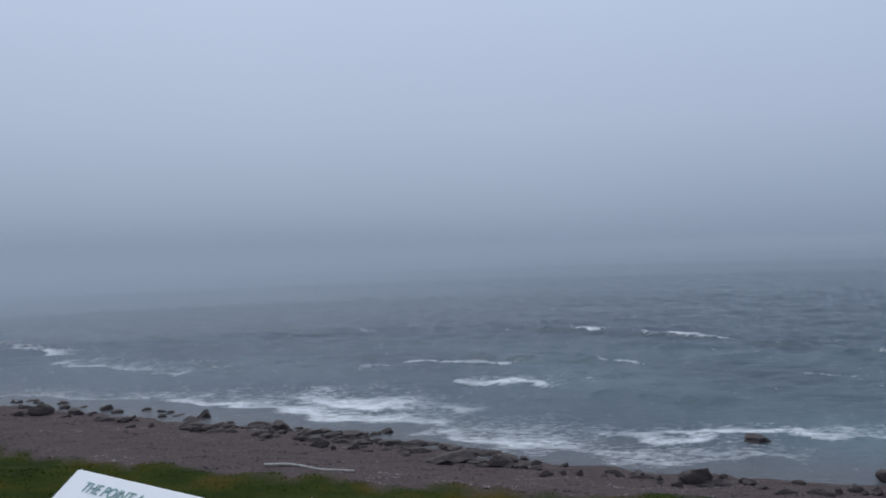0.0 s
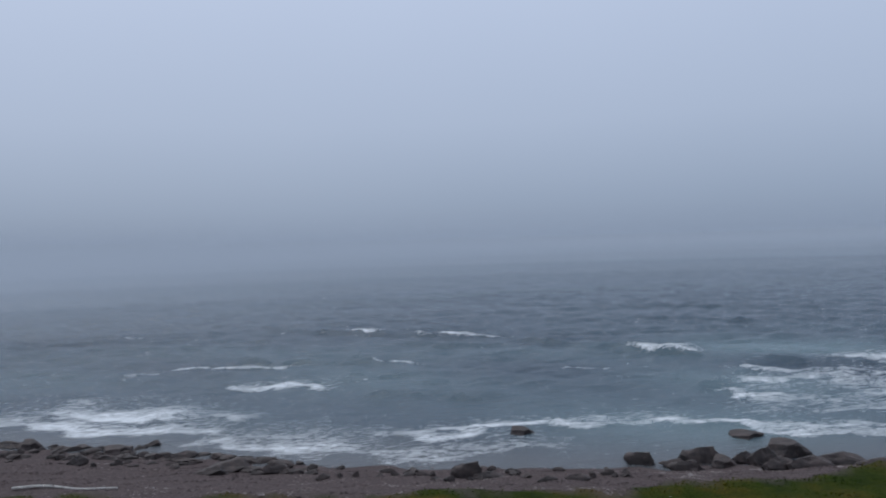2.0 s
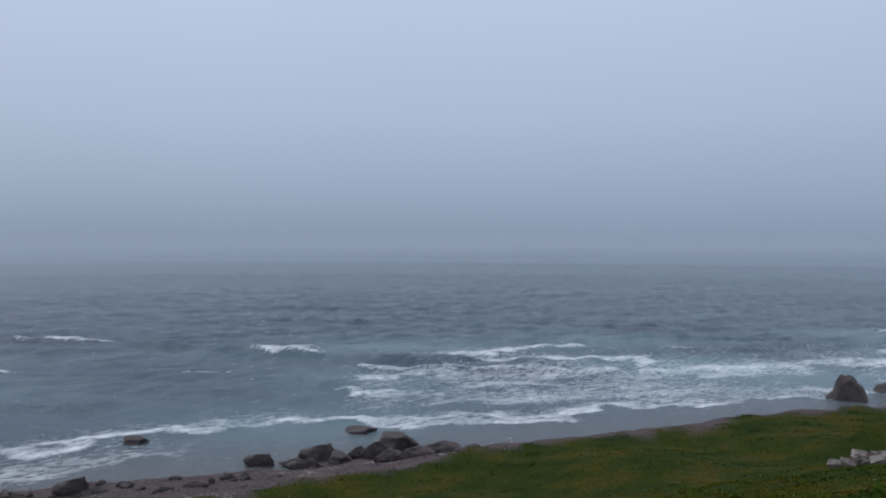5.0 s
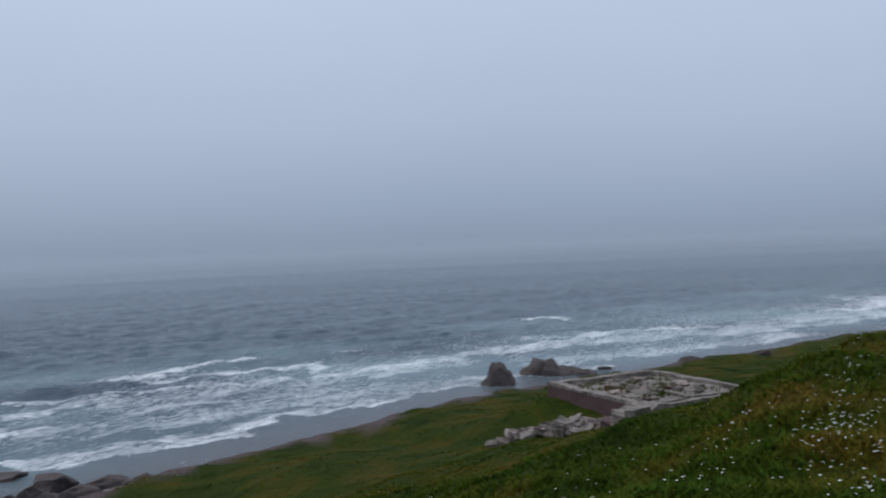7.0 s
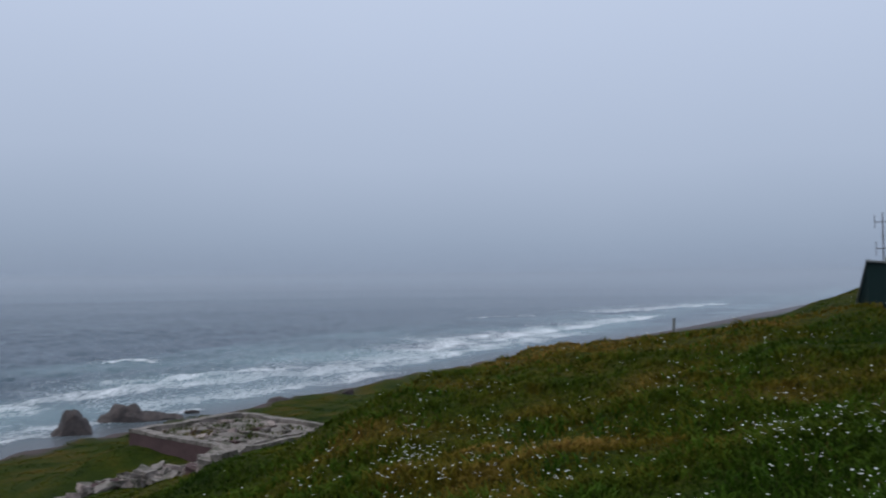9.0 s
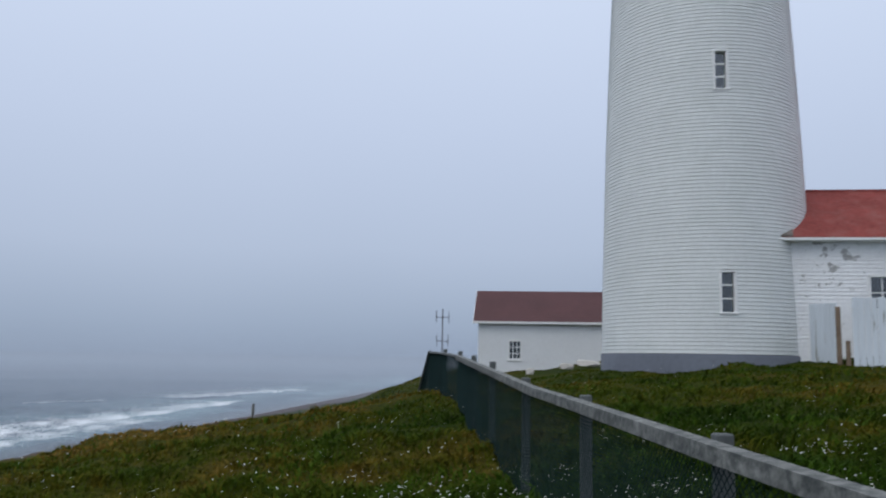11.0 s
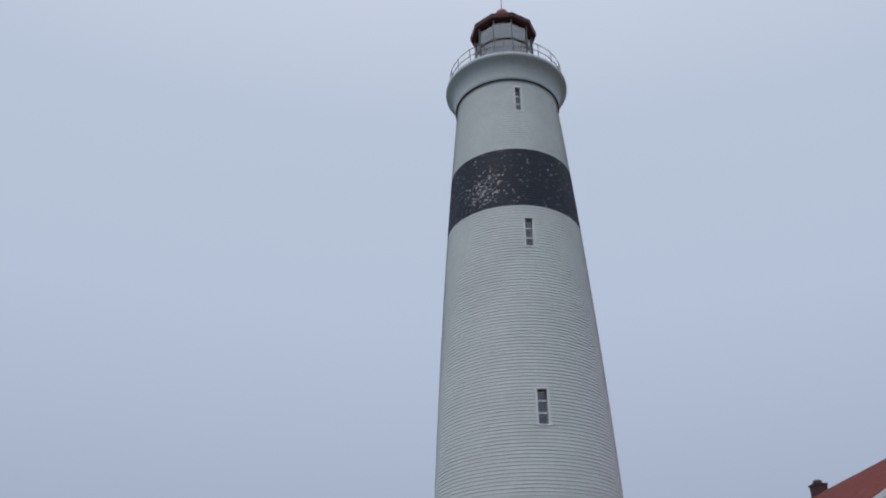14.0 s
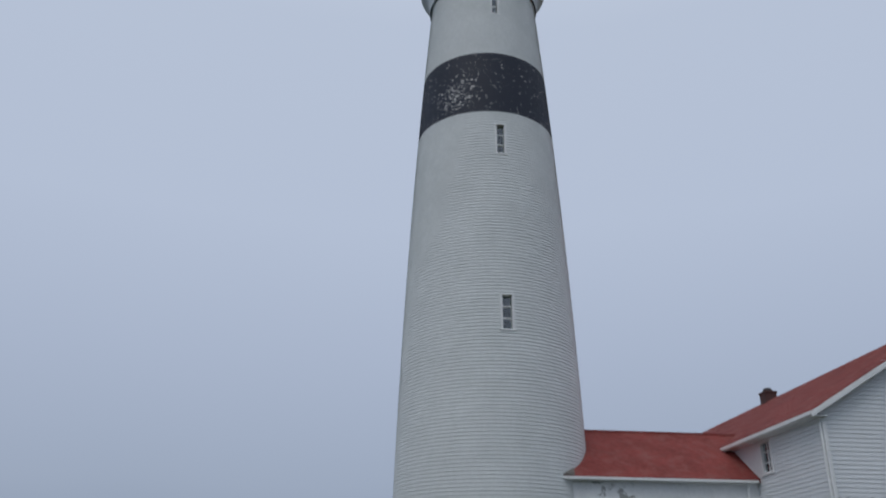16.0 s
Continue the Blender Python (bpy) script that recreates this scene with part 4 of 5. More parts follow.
SL, SR_, SEAVE = -3.25, 5.5, 2.27
boarded("wall", shed, CLAP, "", sp(SL, 0, 0).xy.to_3d(), sp(SR_, 0, 0).xy.to_3d(), S_OUT, 13.6, 14.5 + SEAVE, 0.165, openings=((-1.52 - SL, -0.84 - SL, 14.5 + 0.19, 14.5 + 1.26),), lap=0.024)
ends = lambda s: 14.5 + SEAVE + 1.85 * (1 - abs(s - 2.6) / 2.6)
for x, o in ((SL, -S_AL), (SR_, S_AL)):
    part("end_wall", clapboards(bmesh.new(), sp(x, 0.005, 0).xy.to_3d(), sp(x, 5.2, 0).xy.to_3d(), o, 13.6, 14.5 + 4.2, 0.22, top=ends), CLAP, shed)
part("back_wall", clapboards(bmesh.new(), sp(SL, 5.2, 0).xy.to_3d(), sp(SR_, 5.2, 0).xy.to_3d(), -S_OUT, 13.6, 14.5 + SEAVE, 0.4), CLAP, shed)
roofed("roof", shed, DARKROOF, "dark red shingled roof", sp(SL - 0.28, -0.25, 2.33), sp(SR_ + 0.28, -0.25, 2.33), sp(SR_ + 0.28, 2.6, 4.28), sp(SL - 0.28, 2.6, 4.28), 14)
part("roof_back", shingled(bmesh.new(), sp(SL - 0.28, 5.45, 2.33), sp(SR_ + 0.28, 5.45, 2.33), sp(SR_ + 0.28, 2.6, 4.28), sp(SL - 0.28, 2.6, 4.28), 8), DARKROOF, shed)
part("eaves_board", slab(bmesh.new(), [sp(SL - 0.28, -0.28, 2.33), sp(SR_ + 0.28, -0.28, 2.33), sp(SR_ + 0.28, -0.22, 2.33), sp(SL - 0.28, -0.22, 2.33)], 0.12), TRIM, shed)
for dz, dd in ((0, 0),):
    part("bargeboard", slab(bmesh.new(), [sp(SL - 0.30, -0.25, 2.33), sp(SL - 0.26, -0.25, 2.33), sp(SL - 0.26, 2.6, 4.28), sp(SL - 0.30, 2.6, 4.28)], 0.14), TRIM, shed)
sash(shed, sp(-1.18, 0, 0.725), S_AL, S_OUT, 0.68, 1.07, 3, 3, "window with small panes")

# pale rocks lying in the grass near the shed


def boulder_mesh(name, seed, flat, mat, rough=0.16, detail=3):
    bm = bmesh.new()
    bmesh.ops.create_icosphere(bm, subdivisions=detail, radius=1.0)
    off = Vector((seed * 7.3, seed * 3.1, seed * 5.7))
    cuts = random.Random(seed)
    for _ in range(11):
        d = Vector((cuts.gauss(0, 1), cuts.gauss(0, 1), cuts.gauss(0.2, 0.8))).normalized()
        c = cuts.uniform(0.5, 0.82)
        for v in bm.verts:
            over = v.co.dot(d) - c
            if over > 0:
                v.co -= d * over
    for v in bm.verts:
        d = noise.fractal(v.co * 1.1 + off, 1.0, 2.0, 4) * rough + noise.noise(v.co * 0.7 - off) * 0.3
        cell = noise.cell(v.co * 1.6 + off) * 0.10
        v.co *= 1 + d + cell
        v.co.z *= flat
        v.co.z = max(v.co.z, -0.35 * flat)
    me = bpy.data.meshes.new(name)
    bm.normal_update()
    bm.to_mesh(me)
    bm.free()
    me.materials.append(mat)
    return me


def put_rock(name, me, x, y, z, sx, sy, sz, turn, label, category, group):
    o = new(name, me)
    o.matrix_world = Matrix.LocRotScale((x, y, z), Euler((random.uniform(-0.12, 0.12), random.uniform(-0.12, 0.12), turn)), (sx, sy, sz))
    return tagged(o, label, category, group)


PALE = [boulder_mesh("pale_rock", s, 0.5, STONE, 0.2, 2) for s in (1, 2)]
for az, r, s in ((-123.0, 44.0, 0.85), (-121.6, 43.5, 0.5), (-119.2, 43.0, 0.3)):
    px, py = (float(v) for v in polar(az, r))
    put_rock("rock", PALE[int(az) % 2], px, py, ground_at(px, py) + 0.18, s, s * 0.6, 0.45, 0.5, "pale flat rock lying in the grass by the shed", "rock", "pale rocks by the shed")

# ---- fence along the path: posts, a flat rail and green netting ----
RAIL = [(-150.0, 2.75, -0.47), (-131.3, 4.36, -0.38), (-122.4, 7.2, -0.30), (-119.4, 9.26, -0.25), (-116.5, 12.7, -0.085), (-114.4, 18.5, 0.145), (-113.4, 21.5, 0.23), (-112.5, 24.0, 0.28), (-111.7, 25.6, -1.2)]
path_fence = thing("netting_fence", (*[float(v) for v in polar(-122.4, 7.2)], ground_at(*[float(v) for v in polar(-122.4, 7.2)])), "weathered wooden rail fence hung with green netting", "fence")
PF = path_fence.matrix_world.inverted()
rail_pts = [Vector((*[float(v) for v in polar(a, r)], 14.5 + z)) for a, r, z in RAIL]


def along_rail(s):
    for p, q in zip(rail_pts, rail_pts[1:]):
        d = (q - p).xy.length
        if s <= d:
            return p.lerp(q, s / d)
        s -= d
    return rail_pts[-1].copy()


total = sum((q - p).xy.length for p, q in zip(rail_pts, rail_pts[1:]))
for p, q in zip(rail_pts, rail_pts[1:]):
    bm = bmesh.new()
    d = (q - p).normalized()
    side = Vector((-d.y, d.x, 0)).normalized()
    if side.dot(p) > 0:
        side = -side
    up = Vector((0, 0, 1))
    # a flat board, edge up, with the worn top tipped to the viewpoint
    vs = []
    far = p.xy.length > 15
    deep = 0.03 if far else 0.078
    for c in (p - d * 0.03, q + d * 0.03):
        vs += [bm.verts.new(c + side * 0.045 + up * 0.004), bm.verts.new(c - side * 0.045 + up * 0.010), bm.verts.new(c - side * 0.045 - up * deep), bm.verts.new(c + side * 0.045 - up * (deep + 0.004))]
    for f in ((0, 1, 5, 4), (1, 2, 6, 5), (2, 3, 7, 6), (3, 0, 4, 7), (3, 2, 1, 0), (4, 5, 6, 7)):
        bm.faces.new([vs[i] for i in f])
    bmesh.ops.recalc_face_normals(bm, faces=bm.faces)
    r = part("rail", bm, POSTWOOD if far else RAILWOOD, path_fence, "dark rail wrapped in netting" if far else "flat weathered grey rail")
    r.matrix_parent_inverse = PF
stops, s = [], 2.2
while s < total:
    stops.append(s)
    s += 2.9 if s < 20 else 0.9
for s in stops + [total]:
    p = along_rail(s)
    d = along_rail(min(s + 0.2, total)) - along_rail(max(s - 0.2, 0))
    side = Vector((-d.y, d.x, 0)).normalized()
    if side.dot(p) < 0:
        side = -side
    g = ground_at(p.x, p.y)
    c = p + side * 0.10
    post = part("post", boxed(-0.045, -0.045, g - 0.3 - p.z, 0.045, 0.045, 0.09 if s > 9 and s < total - 0.3 else 0.04, bevel=0.008), POSTWOOD, path_fence, "wooden post, its colour darkened as seen behind the netting")
    post.matrix_parent_inverse = PF
    post.matrix_basis = Matrix.LocRotScale(c, Euler((0, random.uniform(-0.015, 0.015), math.atan2(d.y, d.x))), None)
# netting: thin crossed strands from rail to ground
nv, nf = [], []


def strand(a, b, w):
    d = (b - a).normalized()
    s1 = d.cross(Vector((0, 0, 1))).normalized() * w
    s2 = d.cross(s1).normalized() * w
    k = len(nv)
    for c in (a, b):
        nv.extend([c + s1, c - s1 * 0.5 + s2 * 0.87, c - s1 * 0.5 - s2 * 0.87])
    nf.extend([(k, k + 1, k + 4, k + 3), (k + 1, k + 2, k + 5, k + 4), (k + 2, k, k + 3, k + 5)])


CELL = 0.06
n_cols = int(total / CELL)
cols = []
for i in range(n_cols + 1):
    p = along_rail(min(i * CELL, total))
    cols.append((p - Vector((0, 0, 0.03)), Vector((p.x, p.y, ground_at(p.x, p.y)))))
for i in range(n_cols - 1):
    top, bot = cols[i]
    rows = 6
    for k in range(rows):
        for lean in (0, 1):
            a_top, a_bot = cols[min(i + (1 if lean else 0), n_cols)]
            b_top, b_bot = cols[min(i + (0 if lean else 1), n_cols)]
            for h in (0, 1, 2):
                f0, f1 = (k * 3 + h) / (rows * 3), (k * 3 + h + 1) / (rows * 3)
                strand(a_top.lerp(a_bot, f0), b_top.lerp(b_bot, f1), 0.0029 if i * CELL < total - 5 else 0.005)
me = bpy.data.meshes.new("netting")
me.from_pydata([tuple(v) for v in nv], [], nf)
me.materials.append(NET)
net = new("netting", me)
net.parent, net.matrix_parent_inverse = path_fence, PF
net["label"], net["kind"] = "dark green netting", "stuff"

# the aerial beyond the fence
ax, ay = (float(v) for v in polar(-113.35, 38.0))
ag = ground_at(ax, ay)
aerial = thing("radio_aerial", (ax, ay, ag), "thin metal radio mast with upright dipoles", "aerial", turn=-113.0)
TOPZ = 14.5 + 2.35
part("mast", beam(bmesh.new(), (0, 0, -0.3), (0, 0, TOPZ - ag), 0.045, sides=8), IRON, aerial)
for h, wide in ((14.5 + 1.98, 0.28), (14.5 + 0.92, 0.25)):
    part("crossbar", beam(bmesh.new(), (-wide, 0, h - ag), (wide, 0, h - ag), 0.03, sides=6), IRON, aerial)
    for sgn in (-1, 1):
        part("dipole", beam(bmesh.new(), (sgn * wide, 0, h - ag - 0.25), (sgn * wide, 0, h - ag + 0.28), 0.03, sides=6), IRON, aerial)

# a stake on the brow of the slope
px, py = (float(v) for v in polar(-101.05, 33.0))
o = part("stake", boxed(-0.04, -0.04, -0.2, 0.04, 0.04, 0.85, bevel=0.008), GREYWOOD)
o.matrix_world = pose(px, py, ground_at(px, py), 2, 1, 20)
tagged(o, "lone weathered wooden stake on the grassy brow", "stake")

# ---- the sign ----
sign = thing("information_sign", (-0.75, 1.95, ground_at(-0.75, 1.95)), "white information panel with green lettering on a post", "sign")
SG = sign.matrix_world.inverted()
TL = Vector((-1.185, 2.385, 14.5 - 0.60))
ALONG = Vector((0.55, -0.36, 0)).normalized()
DOWN = (Vector((ALONG.y, -ALONG.x, 0)) * 0.80 - Vector((0, 0, 0.60))).normalized()
FACE_N = ALONG.cross(DOWN).normalized()
if FACE_N.z < 0:
    FACE_N = -FACE_N
SM = Matrix(((ALONG.x, -DOWN.x, FACE_N.x, TL.x), (ALONG.y, -DOWN.y, FACE_N.y, TL.y), (ALONG.z, -DOWN.z, FACE_N.z, TL.z), (0, 0, 0, 1)))
pn = boxed(0, -0.62, -0.02, 0.92, 0, 0, bevel=0.006)
p = part("panel", pn, SIGNWHITE, sign)
p.matrix_parent_inverse, p.matrix_basis = SG, SM
for x in (0.12, 0.80):
    leg = SM @ Vector((x, -0.33, -0.03))
    b = part("leg", boxed(-0.04, -0.04, ground_at(leg.x, leg.y) - 0.3 - leg.z, 0.04, 0.04, 0.0, bevel=0.006), GREYWOOD, sign)
    b.matrix_parent_inverse, b.matrix_basis = SG, Matrix.Translation(leg)
tc = bpy.data.curves.new("lettering", "FONT")
tc.body, tc.size, tc.extrude, tc.shear = "THE POINT A", 0.045, 0.0006, 0.15
tmp = new("lettering", tc)
tm = bpy.data.meshes.new_from_object(tmp.evaluated_get(bpy.context.evaluated_depsgraph_get()))
bpy.data.objects.remove(tmp)
tm.materials.clear()
tm.materials.append(SIGNGREEN)
txt = new("lettering", tm)
txt.parent, txt.matrix_parent_inverse = sign, SG
txt.matrix_basis = SM @ Matrix.Translation((0.092, -0.066, 0.002))
for k in range(6):
    b = part("text_line", boxed(0.085, -0.130 - 0.045 * k, 0.001, 0.62 + 0.2 * random.random(), -0.110 - 0.045 * k, 0.002), SIGNGREEN, sign)
    b.matrix_parent_inverse, b.matrix_basis = SG, SM

# ---- the ruined foundation on the terrace ----
RCX, RCY, RTURN = 46.8, 15.15, -33.8
rg = 4.42
ruin = thing("ruined_foundation", (RCX, RCY, rg), "ruined square concrete foundation filled with rubble", "ruin", turn=RTURN)
HW = 3.95


def rough_wall(x0, y0, x1, y1, z0, z1, seed):
    bm = boxed(x0, y0, z0, x1, y1, z1)
    bmesh.ops.subdivide_edges(bm, edges=[e for e in bm.edges if e.calc_length() > 2], cuts=14, use_grid_fill=True)
    for v in bm.verts:
        off = noise.noise_vector(v.co * 1.3 + Vector((seed, 0, 0)))
        v.co += off * 0.035
        if v.co.z > (z0 + z1) / 2:
            v.co.z += noise.noise(v.co * 0.6 + Vector((0, seed, 0))) * 0.10
    return bm


for k, (x0, y0, x1, y1, z1, mt) in enumerate(((-HW, -HW, -HW + 0.45, HW, 1.72, REDCONC), (HW - 0.45, -HW, HW, HW, 1.7, CONCRETE), (-HW + 0.45, HW - 0.45, HW - 0.45, HW, 1.75, CONCRETE), (-HW + 0.45, -HW, HW - 0.45, -HW + 0.45, 1.45, CONCRETE))):
    part("wall", rough_wall(x0, y0, x1, y1, -1.3, z1, k * 9 + 1), mt, ruin, "weathered concrete wall with broken top")
for k, (x0, y0, x1, y1) in enumerate(((-HW - 0.03, -HW - 0.03, -HW + 0.48, HW),)):
    part("coping", rough_wall(x0, y0, x1, y1, 1.62, 1.80, 31 + k), CONCRETE, ruin, "pale concrete top of the wall")
fl = boxed(-HW + 0.4, -HW + 0.4, 0.2, HW - 0.4, HW - 0.4, 1.48)
bmesh.ops.subdivide_edges(fl, edges=[e for e in fl.edges if e.calc_length() > 2], cuts=20, use_grid_fill=True)
for v in fl.verts:
    if v.co.z > 1:
        v.co.z += 0.12 * noise.fractal(v.co * 0.8, 1.0, 2.0, 4)
part("rubble_floor", fl, CONCRETE, ruin, "broken concrete floor with rubble")
part("inner_wall", rough_wall(-0.2, -HW + 0.4, 0.15, HW - 0.45, 0.9, 1.60, 55), CONCRETE, ruin)


def chunk_mesh(seed, mat):
    rnd = random.Random(seed)
    bm = bmesh.new()
    bmesh.ops.create_cube(bm, size=1.0)
    bmesh.ops.subdivide_edges(bm, edges=bm.edges[:], cuts=2, use_grid_fill=True)
    for v in bm.verts:
        v.co += noise.noise_vector(v.co * 1.4 + Vector((seed * 3.7, 0, 0))) * 0.22
        v.co.x *= 1 + 0.3 * v.co.y
    me = bpy.data.meshes.new("concrete_block")
    bm.to_mesh(me)
    bm.free()
    me.materials.append(mat)
    return me


PINKSTONE = material("pale_pink_rubble", (0.27, 0.22, 0.20), 0.9, spread=0.6, grain=4, blotch=1.2, second=(0.13, 0.10, 0.095), amount=0.58, sharp=0.15, bump=0.6, depth=0.04)
CHUNK = [chunk_mesh(s, CONCRETE) for s in range(4)] + [chunk_mesh(9, REDCONC)] + [chunk_mesh(s, PINKSTONE) for s in (12, 13, 14, 15)]
rnd = random.Random(11)


def chunk(x, y, z, sx, sy, sz, tilt=0.25, group="rubble of the ruin", label="broken concrete block among the ruin's rubble"):
    o = new("concrete_block", rnd.choice(CHUNK))
    o.matrix_world = Matrix.LocRotScale((x, y, z), Euler((rnd.uniform(-tilt, tilt), rnd.uniform(-tilt, tilt), rnd.uniform(0, 6.28))), (sx, sy, sz))
    tagged(o, label, "rubble", group)
    return o


RM = ruin.matrix_world.copy()
for k in range(44):
    p = RM @ Vector((rnd.uniform(-3.2, 3.2), rnd.uniform(-2.8, 2.8), 1.50))
    chunk(p.x, p.y, p.z, rnd.uniform(0.2, 0.7), rnd.uniform(0.15, 0.5), rnd.uniform(0.15, 0.45), 0.25)
# the fallen pieces before it
for az, r, n, spread, big in ((-62.9, 39.6, 8, 0.6, 0.55), (-64.3, 39.8, 16, 0.7, 0.7), (-65.9, 40.2, 22, 0.8, 0.75), (-67.3, 40.6, 26, 0.9, 0.8), (-68.8, 40.8, 26, 0.9, 0.8), (-70.0, 40.6, 14, 0.7, 0.8), (-71.2, 40.0, 8, 0.6, 0.9), (-72.2, 39.6, 5, 0.5, 0.9)):
    cx, cy = (float(v) for v in polar(az, r))
    for k in range(n):
        x, y = cx + rnd.gauss(0, spread * 0.7), cy + rnd.gauss(0, spread * 0.7)
        s = big * rnd.uniform(0.35, 1.1)
        heap = 0.45 * math.exp(-((x - cx) ** 2 + (y - cy) ** 2) / 0.5)
        chunk(x, y, ground_at(x, y) + 0.12 * s + 0.08 + heap * rnd.random(), s * 1.1, s * 0.8, s * rnd.uniform(0.4, 0.85), 0.45)
sx_, sy_ = (float(v) for v in polar(-71.4, 38.6))
sl = part("concrete_slab", rough_wall(-1.0, -0.6, 1.0, 0.6, -0.10, 0.10, 77), CONCRETE)
sl.matrix_world = pose(sx_, sy_, ground_at(sx_, sy_) + 0.85, 10, -12, -12)
tagged(sl, "large tilted concrete slab propped on blocks", "rubble", "rubble of the ruin")
for dx, dy in ((-0.8, -0.3), (0.7, 0.2), (0.1, 0.5)):
    chunk(sx_ + dx, sy_ + dy, ground_at(sx_ + dx, sy_ + dy) + 0.42, 0.8, 0.7, 1.0, 0.1)

# ---- rocks on the shore ----
BOULDERS = [boulder_mesh("boulder", s, f, ROCK) for s, f in ((3, 0.75), (4, 0.6), (5, 0.85), (6, 0.5))]
LEDGES = [boulder_mesh("ledge", s, 0.28, ROCK, 0.35) for s in (7, 8, 9)]
rr = random.Random(5)


def shore_rock(az, el, wide, high, flat=False, deep=0.7, label="wet dark boulder at the water's edge", group="shore boulders"):
    """A rock whose foot is seen at that yaw and dip, its size in metres."""
    r = 13.8 / math.tan(radians(-el))
    for _ in range(3):
        x, y = (float(v) for v in polar(az, r))
        z = max(ground_at(x, y), 0.0)
        r = (14.5 - z) / math.tan(radians(-el))
    x, y = (float(v) for v in polar(az, r))
    me = rr.choice(LEDGES if flat else BOULDERS)
    top = 0.28 if flat else 0.7
    put_rock("ledge" if flat else "boulder", me, x, y, max(ground_at(x, y), -0.1) + high * 0.15, wide * 0.62, wide * 0.62 * deep, high / (1.05 * top), radians(az) + rr.uniform(-0.3, 0.3), label, "rock", group)


ROCKS_A = ((-17.1, -12.7, 2.0, 0.65), (-13.5, -15.5, 1.7, 1.0), (-14.6, -15.6, 1.8, 0.55), (-0.4, -14.5, 1.5, 0.75), (2.2, -14.2, 3.2, 1.0), (3.4, -14.3, 2.0, 0.6), (-20.6, -15.7, 1.2, 0.45), (-18.6, -15.8, 1.0, 0.35), (11.6, -12.8, 1.4, 0.7), (18.8, -10.4, 1.4, 0.9))
ROCKS_B = ((-25.0, -14.55, 2.0, 0.9), (-27.0, -14.7, 1.8, 0.7), (-28.8, -14.3, 2.4, 1.1), (-27.9, -14.8, 2.0, 0.6), (-31.2, -14.2, 1.6, 0.9), (-32.3, -14.3, 2.0, 1.5), (-33.9, -13.6, 3.0, 1.2), (-34.9, -14.4, 2.4, 0.9), (-36.4, -14.0, 3.0, 0.9), (-33.2, -14.6, 2.0, 0.9), (-38.9, -14.0, 2.0, 0.7), (-30.1, -14.5, 1.6, 0.7))
ROCKS_C = ((28.5, -9.3, 1.9, 1.1), (26.5, -9.5, 1.4, 0.7), (24.6, -9.4, 1.2, 0.6), (14.0, -11.5, 1.6, 0.8), (9.2, -12.4, 2.2, 0.7), (7.0, -12.1, 1.4, 0.5), (5.3, -13.1, 1.8, 0.6), (-66.0, -8.9, 1.2, 0.4), (-79.6, -7.9, 1.2, 0.5), (-31.4, -12.6, 2.6, 0.5), (-69.6, -8.6, 1.6, 0.4))
for row in ROCKS_A + ROCKS_B + ROCKS_C:
    shore_rock(*row)
for k in range(125):  # flat ledges awash
    az = rr.uniform(-3, 30)
    el = float(np.interp(az, (-3, 4, 11, 24, 31), (-14.6, -13.4, -12.3, -9.9, -8.6))) - rr.uniform(-0.55, 0.42)
    shore_rock(az, el, rr.uniform(0.6, 1.7), rr.uniform(0.2, 0.42), k % 3 > 0, 0.55, "flat dark ledge awash at the tideline", "tideline ledges")
for k in range(80):  # smaller stones along the water
    az = rr.uniform(-24, 30)
    el = float(np.interp(az, (-24, -12, -3, 4, 11, 24, 31), (-15.3, -15.4, -14.7, -13.7, -12.6, -10.2, -8.9))) - rr.uniform(-0.4, 0.4)
    shore_rock(az, el, rr.uniform(0.35, 0.9), rr.uniform(0.18, 0.4), False, 0.8, "small dark stone on the gravel beach", "beach stones")


def stack(az, el, wide, high, tip, seed, label):
    """A sea rock that narrows upward."""
    x, y = (float(v) for v in polar(az, 14.5 / math.tan(radians(-el))))
    bm = bmesh.new()
    bmesh.ops.create_icosphere(bm, subdivisions=4, radius=1.0)
    for v in bm.verts:
        f = (v.co.z + 1) / 2
        k = 1 - (1 - tip) * f
        v.co.x *= k
        v.co.y *= k
        v.co += noise.noise_vector(v.co * 1.3 + Vector((seed, seed, 0))) * 0.13
        v.co *= 1 + 0.16 * noise.fractal(v.co * 2.0 + Vector((seed, 0, seed)), 1.0, 2.0, 4)
        v.co.x, v.co.y, v.co.z = v.co.x * wide / 2, v.co.y * wide / 2 * 0.8, v.co.z * high * 0.6 + high * 0.35
    o = part("sea_rock", bm, ROCK)
    o.matrix_world = pose(x, y, 0, 0, 0, az)
    tagged(o, label, "rock", "sea rocks")


